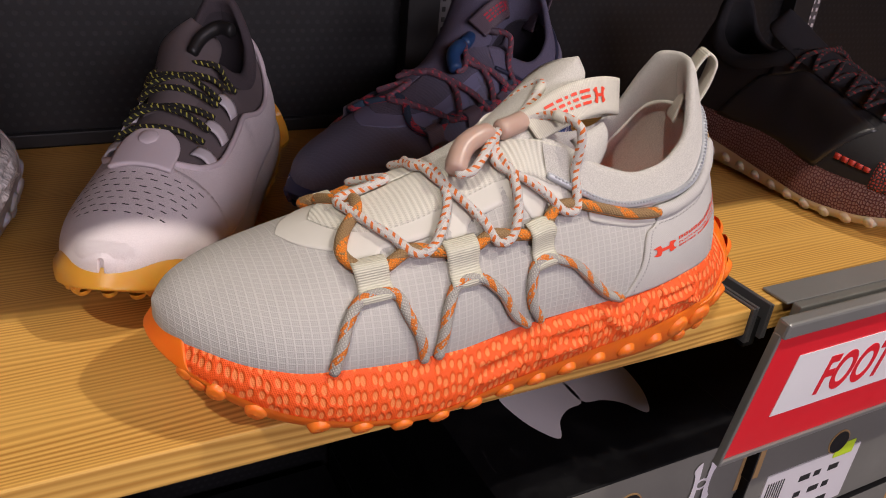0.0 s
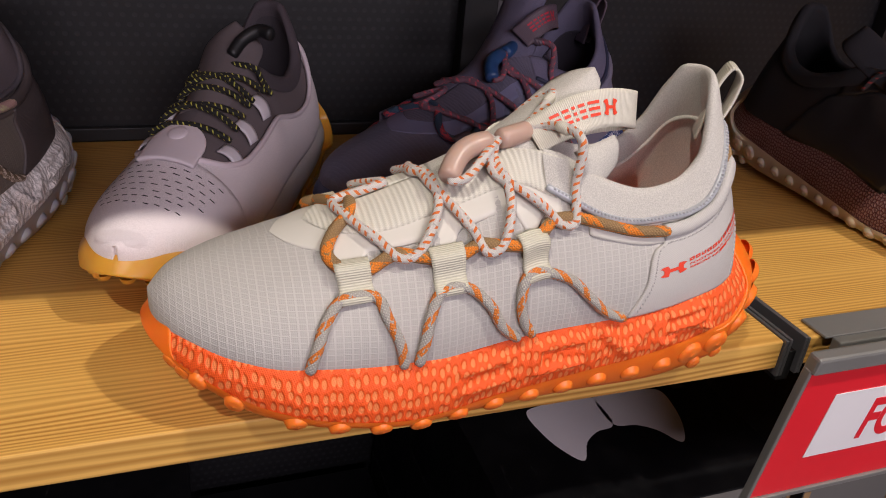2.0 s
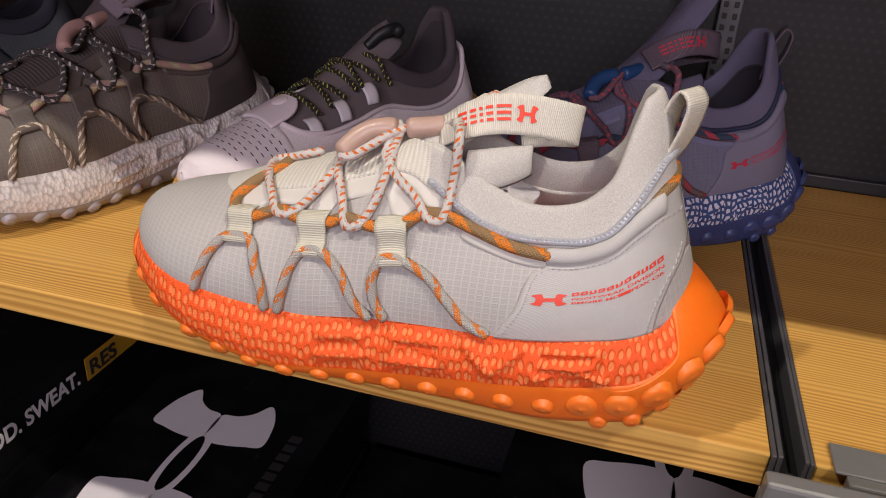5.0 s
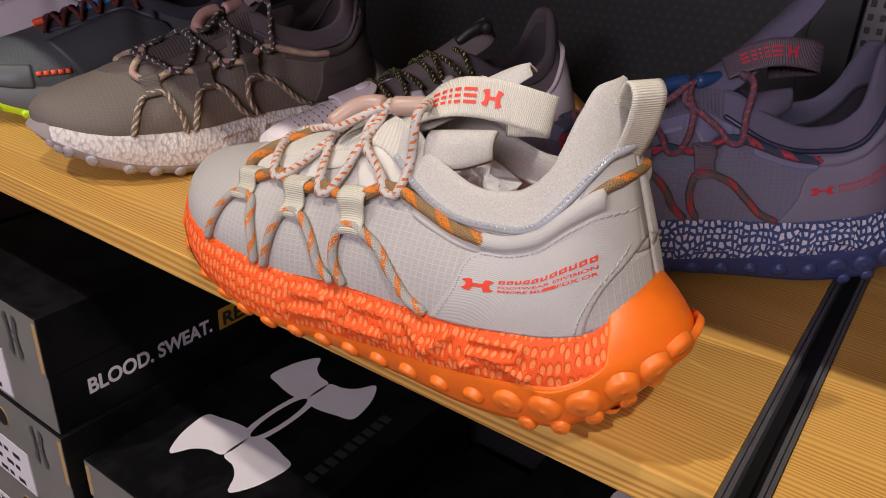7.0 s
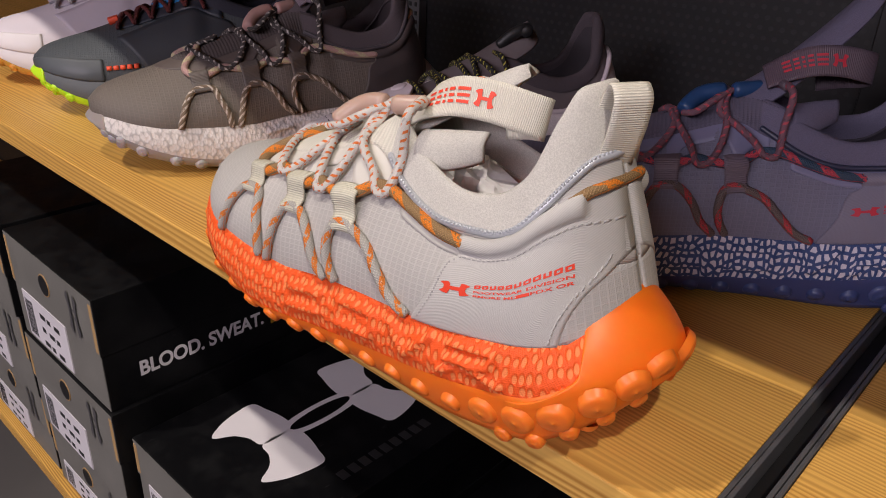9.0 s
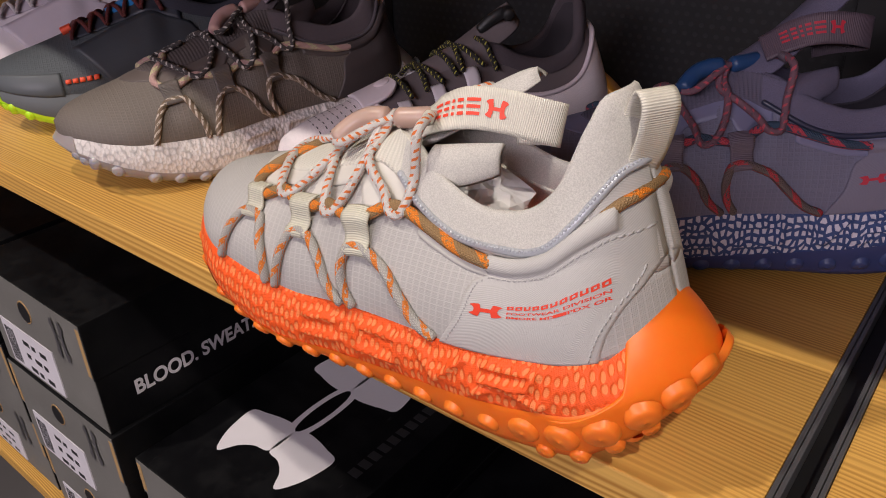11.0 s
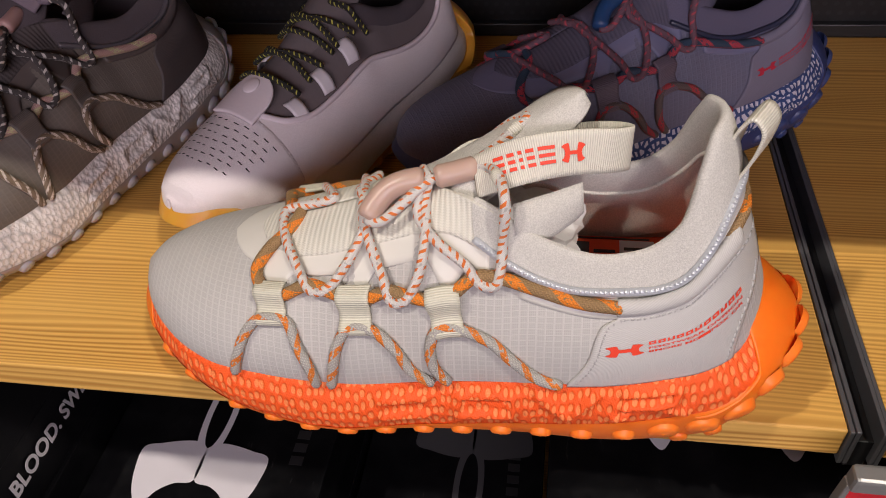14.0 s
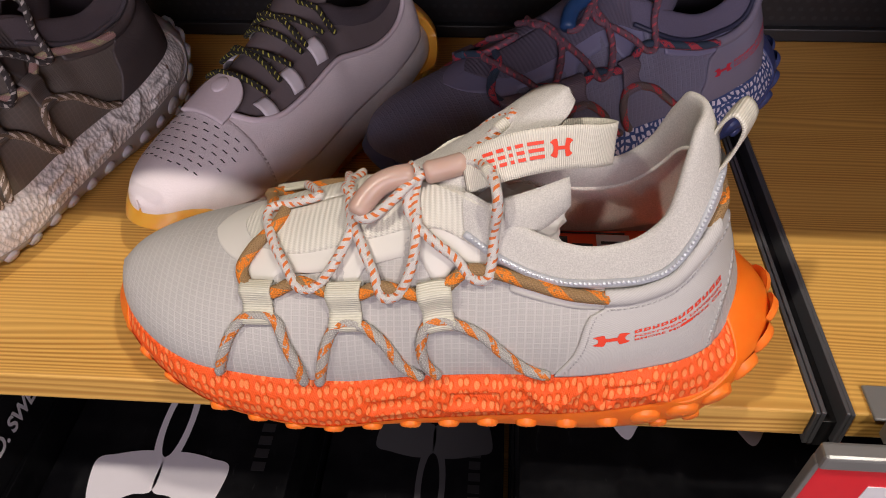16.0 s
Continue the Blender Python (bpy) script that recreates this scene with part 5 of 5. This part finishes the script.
def mouth(top, L, depth=0.92):
    """Collar, lining, insole and tongue, as on the trail shoe but plain."""
    uc = np.concatenate([np.linspace(0.135, 0.012, 30), 0.012 * (1 - np.sin(np.linspace(0.1, 1, 10) * np.pi / 2)) + 0.00002])
    ring = np.concatenate([uc, uc[::-1]])
    sgn = np.concatenate([np.full(len(uc), -1.0), np.full(len(uc), 1.0)])
    k = np.linspace(1, 0, 9)
    u, v = ring[:, None] + 0 * k[None, :], sgn[:, None] * np.maximum(0.24 * k[None, :], 1e-5)
    outer = on(u, v, 0.0004 + 0.0028 * np.sqrt(np.clip(1 - (2 * (1 - k[None, :]) - 0.9) ** 2 / 1.3, 0, 1)) + 0 * u)
    d = np.linspace(0, 1, 10)
    vi = sgn[:, None] * np.clip(depth * d[None, :] ** 1.3 + 0 * u[:, :1], 1e-5, 1)
    inner = on(ring[:, None] + 0 * vi, vi, np.full(vi.shape, -0.005))
    lip = outer[:, -1:] * 0.5 + inner[:, :1] * 0.5
    lip[..., 2] += 0.0016
    sheet("collar", np.concatenate([outer, lip, inner[:, :3]], 1), L["collar"], top)
    sheet("lining", inner[:, 2:], L["lining"], top)
    us = np.linspace(0.02, 0.20, 30)
    bed = np.stack([np.stack([us + 0.004, w * 0.80 * s, np.full(30, 0.0565)], -1) for s, w in ((1, WALL_OUT(us) * ends(us)), (-1, WALL_IN(us) * ends(us)))], 1)
    sheet("insole", bed, L["lining"], top, flip=True)
    c = spline(fit_at([(0.178, 0, 0.097), (0.150, 0, 0.1085), (0.130, -0.002, 0.118), (0.112, -0.003, 0.128), (0.098, -0.004, 0.137)]), 30)
    g, f = np.linspace(-1, 1, 13), np.linspace(0, 1, 30)
    half = (0.020 + 0.006 * f) * np.sqrt(np.clip(1 - np.clip((f - 0.75) / 0.25, 0, 1) ** 2.6, 0.03, 1))
    tan = np.gradient(c, axis=0)
    tan /= np.linalg.norm(tan, axis=1, keepdims=True)
    nor = np.cross(tan, np.array([0, 1.0, 0]))
    nor *= np.sign(nor[:, 2:3])
    face = c[:, None] + g[None, :, None] * half[:, None, None] * np.array([0, 1.0, 0]) - nor[:, None] * (0.010 * (g**2)[None, :, None])
    th = 0.003 * np.sqrt(np.clip(1 - g**2, 0.05, 1))[None, :, None] * np.ones((30, 1, 1))
    slab("tongue", face + nor[:, None] * th, face - nor[:, None] * th, L["tongue"], top)


def shell(top, L, name="upper", end=LEN):
    us = end * 0.5 * (1 - np.cos(np.linspace(0, np.pi, 100)))
    for side, lo, hi in ((1, -1.0, -1e-6), (-1, 1e-6, 1.0)):
        sheet(name if side > 0 else name + "_inner", skin(us[:, None], np.linspace(lo, hi, 26)[None, :]), L["upper"], top)


def lacing(top, L, rows, v=0.42, r=0.0021, lift=0.0045):
    """Cords that cross the throat from side to side."""
    for a, b in zip(rows, rows[1:]):
        for s in (1, -1):
            path = [(a, s * v), (a * 0.75 + b * 0.25, s * v * 0.5), (a * 0.5 + b * 0.5, -s * 1e-4), (a * 0.25 + b * 0.75, -s * v * 0.5), (b, -s * v)]
            tube("lace", cord_path(path, lift), r, L["round"], top)


SLIP = dict(
    upper=plain("dark_mauve_knit", (0.13, 0.105, 0.11), 0.9, 0, 500, 0.15, 0.3), shell=plain("pale_lilac_shell", (0.72, 0.64, 0.68), 0.7, 0, 420, 0.05, 0.25), toe_shell=plush("lilac_white_boucle", (0.78, 0.71, 0.73)),
    mid=plush("white_boucle_foam", (0.70, 0.66, 0.64)), out=rubber("amber_gum_rubber", (0.62, 0.30, 0.035), 0.35), lug=rubber("amber_stud_rubber", (0.66, 0.34, 0.05), 0.35),
    round=rope("black_speckled_lace", (0.016, 0.016, 0.016), (0.03, 0.03, 0.03), (0.62, 0.60, 0.10), 0.0042, 0.30, accent_share=0.9), tag=plain("white_tape", (0.66, 0.62, 0.66), 0.5), tongue=plain("mauve_padding", (0.14, 0.115, 0.12), 0.9, 0, 300, 0.15, 0.4),
    collar=plush("dark_mauve_plush", (0.075, 0.06, 0.07)), lining=plush("dark_mauve_lining", (0.05, 0.042, 0.05)), slit=plain("dark_slit", (0.03, 0.024, 0.027), 0.9), trim=plain("pale_lilac_trim", (0.64, 0.56, 0.60), 0.6), pull=plain("black_pull", (0.012, 0.012, 0.013), 0.5))


def slip_shoe(m, L):
    """A soft shoe in a perforated outer shell that is open over the instep, closed by a rounded flap with a snap button."""
    top = tagged(new("shelled_shoe"), "lilac white shelled shoe with amber gum sole and black speckled laces", "shoe", "trail shoes on the shelf")
    midsole(top, L["mid"], False)
    outsole(top, L["out"], L["lug"], toe=0.262, toe_top=-0.20, fat=2.6)
    shell(top, L, "bootie", 0.250)
    rim = knots([0, 0.03, 0.06, 0.10, 0.15, 0.20, 0.222, 0.232, 0.236, 0.31], [0.40, 0.44, 0.52, 0.56, 0.58, 0.54, 0.42, 0.20, 0.001, 0.001])
    us = np.concatenate([np.linspace(0, 0.012, 12) ** 1.0, np.linspace(0.014, 0.21, 50), np.linspace(0.212, 0.236, 34)])
    for s in (-1, 1):
        k = np.linspace(0, 1, 22)
        v = s * (1 - (1 - rim(us)[:, None]) * k[None, :])
        u = us[:, None] + 0 * v
        slab("outer_shell", on(u, v, np.full(u.shape, 0.0030)), on(u, v, np.full(u.shape, 0.0002)), L["toe_shell"], top, "pale perforated shell")
    ub = np.concatenate([np.linspace(0.2345, 0.285, 16), 0.285 + (LEN - 0.285) * np.sin(np.linspace(0.06, 1, 20) * np.pi / 2)])
    vb = np.concatenate([np.linspace(-1, -1e-4, 24), np.linspace(1e-4, 1, 24)])
    uu, vv = np.meshgrid(ub, vb, indexing="ij")
    slab("toe_box", on(uu, vv, np.full(uu.shape, 0.0030)), on(uu, vv, np.full(uu.shape, 0.0002)), L["toe_shell"], top)
    edge = [(float(a), -max(float(rim(a)), 1e-4)) for a in np.concatenate([np.linspace(0.0, 0.205, 14), np.linspace(0.213, 0.2358, 8)])]
    pts = np.concatenate([on(*np.array(edge).T, np.full(len(edge), 0.003)), on(np.array(edge)[::-1, 0], -np.array(edge)[::-1, 1], np.full(len(edge), 0.003))])
    tube("shell_rim", pts, 0.0022, L["trim"], top, sides=8, step=0.003)
    # Ellipsoid plug added to close a gap at the toe box's tip.
    bm = bmesh.new()
    bmesh.ops.create_uvsphere(bm, u_segments=20, v_segments=12, radius=1)
    cap = link("toe_plug", bm, L["toe_shell"], top)
    cap.matrix_local = Matrix.Translation(Vector(skin(LEN - 0.012, -1e-3)) - Vector((0, 0, 0.0105))) @ Matrix.Diagonal((0.0135, 0.022, 0.0115, 1))
    # slits of the vent field
    for r in range(7):
        for k in range(-5, 6):
            if abs(k) + r * 0.3 > 6.2:
                continue
            u0 = 0.245 + r * 0.0056 - 0.0008 * abs(k) + 0.0005 * (k % 2)
            v0 = k * 0.104 + 0.052 * (r % 2)
            v0 = v0 if abs(v0) > 1e-3 else 1e-3
            w = 0.0004
            c = np.array([[(u0 - w, v0 - 0.028), (u0 - w, v0 + 0.028)], [(u0 + w, v0 - 0.022), (u0 + w, v0 + 0.034)]])
            c[..., 1] = np.where(np.sign(c[..., 1]) == np.sign(v0), c[..., 1], np.sign(v0) * 1e-4)
            sheet("vent_slit", on(c[..., 0], c[..., 1], np.full((2, 2), 0.00325)), L["slit"], top)
    a, b = np.meshgrid(np.linspace(0, 1, 20), np.linspace(-1, 1, 21), indexing="ij")
    half = 0.24 * np.sqrt(np.clip(1 - ((0.60 - a) / 0.60).clip(0, 1) ** 2.2, 0.004, 1))
    vv = half * b
    vv = np.where(np.abs(vv) < 1e-4, 1e-4, vv)
    uu = 0.207 + 0.034 * a + 0 * b
    flap = slab("flap", on(uu, vv, np.full(uu.shape, 0.0068)), on(uu, vv, np.full(uu.shape, 0.0040)), L["shell"], top)
    bm = bmesh.new()
    bmesh.ops.create_uvsphere(bm, u_segments=20, v_segments=10, radius=1)
    btn = link("snap_button", bm, L["shell"], flap)
    p, n = on(0.2175, 1e-3, 0.0068), normal(0.2175, 1e-3)
    btn.matrix_local = Matrix.Translation(p) @ Vector(n).to_track_quat("Z", "Y").to_matrix().to_4x4() @ Matrix.Diagonal((0.0068, 0.0068, 0.0018, 1))
    for u0 in (0.212, 0.184, 0.156):
        for s in (-1, 1):
            q = [(u0 + 0.005, s * 0.50), (u0 - 0.005, s * 0.53), (u0 - 0.006, s * 0.33), (u0 + 0.004, s * 0.30)]
            a, b = np.meshgrid(np.linspace(0, 1, 5), np.linspace(0, 1, 9), indexing="ij")
            u = (1 - b) * (q[0][0] * (1 - a) + q[1][0] * a) + b * (q[3][0] * (1 - a) + q[2][0] * a)
            v = (1 - b) * (q[0][1] * (1 - a) + q[1][1] * a) + b * (q[3][1] * (1 - a) + q[2][1] * a)
            off = 0.0025 + 0.003 * np.sin(np.pi * b)
            slab("lace_tag", on(u, v, off), on(u, v, off - 0.0014), L["tag"], top)
    for u0, u1 in ((0.2045, 0.2065), (0.192, 0.180), (0.178, 0.192), (0.166, 0.166), (0.160, 0.148), (0.146, 0.160), (0.134, 0.134)):
        path = [(u0, -0.36), (u0 * 0.75 + u1 * 0.25 + 0.001, -0.19), ((u0 + u1) / 2 + 0.002, -1e-4), (u0 * 0.25 + u1 * 0.75 + 0.001, 0.19), (u1, 0.36)]
        p = [on(u, v, np.array(0.0062)) for u, v in path]
        tube("lace", p, 0.0021, L["round"], top)
    mouth(top, L)
    tube("lace_pull", fit_at([(0.128, 0.004, 0.121), (0.118, 0.010, 0.131), (0.112, 0.022, 0.137), (0.116, 0.034, 0.136)]), 0.0050, L["pull"], top, sides=10)
    top.matrix_world = m
    return top


slip_shoe(pose(-0.232, 0.326, 0, 0, 0, 244) @ Matrix.Diagonal((0.88, 0.77, 0.87, 1)), SLIP)


def runner(m, L, label, mark=True):
    """A plain running shoe: smooth upper, toe guard, side saddle, flat laces, thin grippy sole."""
    top = tagged(new("running_shoe"), label, "shoe", "running shoes on the shelf")
    midsole(top, L["mid"], False)
    outsole(top, L["out"], L["lug"])
    shell(top, L)
    for s in (-1, 1):
        def guard(a, b, s=s):
            return 0.225 + 0.0695 * a, s * (1 - (0.30 + 0.16 * a) * b)
        patch("toe_guard", guard, L["guard"], top, lift=0.0014, n=26, m=10)

        def saddle(a, b, s=s):
            return 0.075 + 0.105 * a + 0.03 * b, s * (1 - 0.62 * b * np.clip(1.2 - 0.3 * a, 0, 1))
        patch("saddle", saddle, L["saddle"], top, lift=0.0012, n=24, m=12)

        def throat(a, b, s=s):
            return 0.112 + 0.098 * a, s * (0.002 + (0.40 - 0.08 * a) * b)
        patch("eyestay", throat, L["stay"], top, lift=0.0014, n=24, m=10)
        if mark:
            for k in range(5):
                patch("print", ((0.222 - k * 0.006, s * 0.80), (0.2175 - k * 0.006, s * 0.80), (0.2175 - k * 0.006, s * 0.85), (0.222 - k * 0.006, s * 0.85)), L["mark"], top, lift=0.0022, n=3, m=3)
    lacing(top, L, (0.208, 0.192, 0.176, 0.160, 0.144, 0.128), 0.36)
    patch("lace_keeper", ((0.216, -0.14), (0.207, -0.14), (0.207, -0.001), (0.216, -0.001)), L["mark"], top, lift=0.006)
    mouth(top, L)
    top.matrix_world = m
    return top


SLATE = dict(SLIP, upper=ripstop("slate_mesh", (0.055, 0.065, 0.075), 1.2), mid=plain("grey_foam", (0.10, 0.11, 0.12), 0.7), out=rubber("neon_lime_rubber", (0.52, 0.85, 0.02), 0.45), lug=rubber("neon_lime_stud", (0.50, 0.82, 0.02), 0.45),
             guard=plain("slate_film", (0.075, 0.085, 0.095), 0.5), saddle=plain("dark_film", (0.035, 0.04, 0.05), 0.5), stay=plain("navy_film", (0.025, 0.03, 0.045), 0.5), mark=plain("vermilion_print", (0.80, 0.09, 0.035), 0.5),
             round=rope("dark_red_lace", (0.10, 0.012, 0.014), (0.06, 0.01, 0.01), (0.16, 0.02, 0.02)), tongue=plain("blue_tab", (0.015, 0.16, 0.42), 0.6), collar=plush("navy_plush", (0.03, 0.03, 0.045)), lining=plush("navy_lining", (0.02, 0.02, 0.03)))
runner(pose(-0.578, 0.305, 0, 0, 0, 243) @ Matrix.Scale(0.95, 4), SLATE, "slate grey running shoe with neon lime sole and red laces")
CHALK = dict(SLATE, upper=plain("white_mesh", (0.62, 0.57, 0.62), 0.8, 0, 500, 0.06, 0.3), mid=plain("white_foam", (0.70, 0.66, 0.68), 0.7), out=rubber("honey_rubber", (0.66, 0.33, 0.06), 0.4), lug=rubber("honey_stud", (0.66, 0.33, 0.06), 0.4),
             guard=plain("white_film", (0.72, 0.68, 0.70), 0.5), saddle=plain("lilac_film", (0.50, 0.45, 0.52), 0.5), stay=plain("lilac_tape", (0.45, 0.40, 0.47), 0.6), mark=plain("grey_print_film", (0.4, 0.38, 0.42), 0.5),
             round=rope("white_flat_lace", (0.66, 0.62, 0.64), (0.6, 0.56, 0.6), (0.7, 0.66, 0.7)), tongue=plain("lilac_padding", (0.42, 0.37, 0.44), 0.8), collar=plush("lilac_plush", (0.40, 0.36, 0.42)), lining=plush("lilac_lining", (0.3, 0.27, 0.32)))
runner(pose(-0.730, 0.310, 0, 0, 0, 243) @ Matrix.Scale(0.95, 4), CHALK, "white and lilac running shoe with honey rubber sole", False)
EMBER = dict(SLATE, upper=plain("black_mesh", (0.014, 0.013, 0.016), 0.7, 0, 500, 0.2, 0.4), mid=cells("red_grey_sleeve", (0.10, 0.02, 0.02), (0.24, 0.13, 0.12), 0.0026, 0.0028, 0.12), out=rubber("cream_rubber", (0.60, 0.50, 0.38), 0.45), lug=rubber("cream_stud", (0.60, 0.50, 0.38), 0.45),
             guard=cells("red_mesh", (0.05, 0.03, 0.035), (0.45, 0.06, 0.05), 0.0026, 0.0026, 0.16), saddle=plain("charcoal_leather", (0.022, 0.022, 0.024), 0.4), stay=plain("black_film", (0.012, 0.012, 0.014), 0.45), mark=plain("deep_red_print", (0.40, 0.03, 0.02), 0.5),
             round=rope("black_red_lace", (0.02, 0.02, 0.025), (0.03, 0.03, 0.03), (0.35, 0.03, 0.03)), tongue=plain("black_padding", (0.015, 0.015, 0.02), 0.8), collar=plush("black_plush", (0.014, 0.014, 0.018)), lining=plush("black_lining", (0.012, 0.012, 0.015)))
runner(pose(0.192, 0.297, 0, 0, 0, 276) @ Matrix.Scale(0.98, 4), EMBER, "black and red running shoe with cream lugged sole")
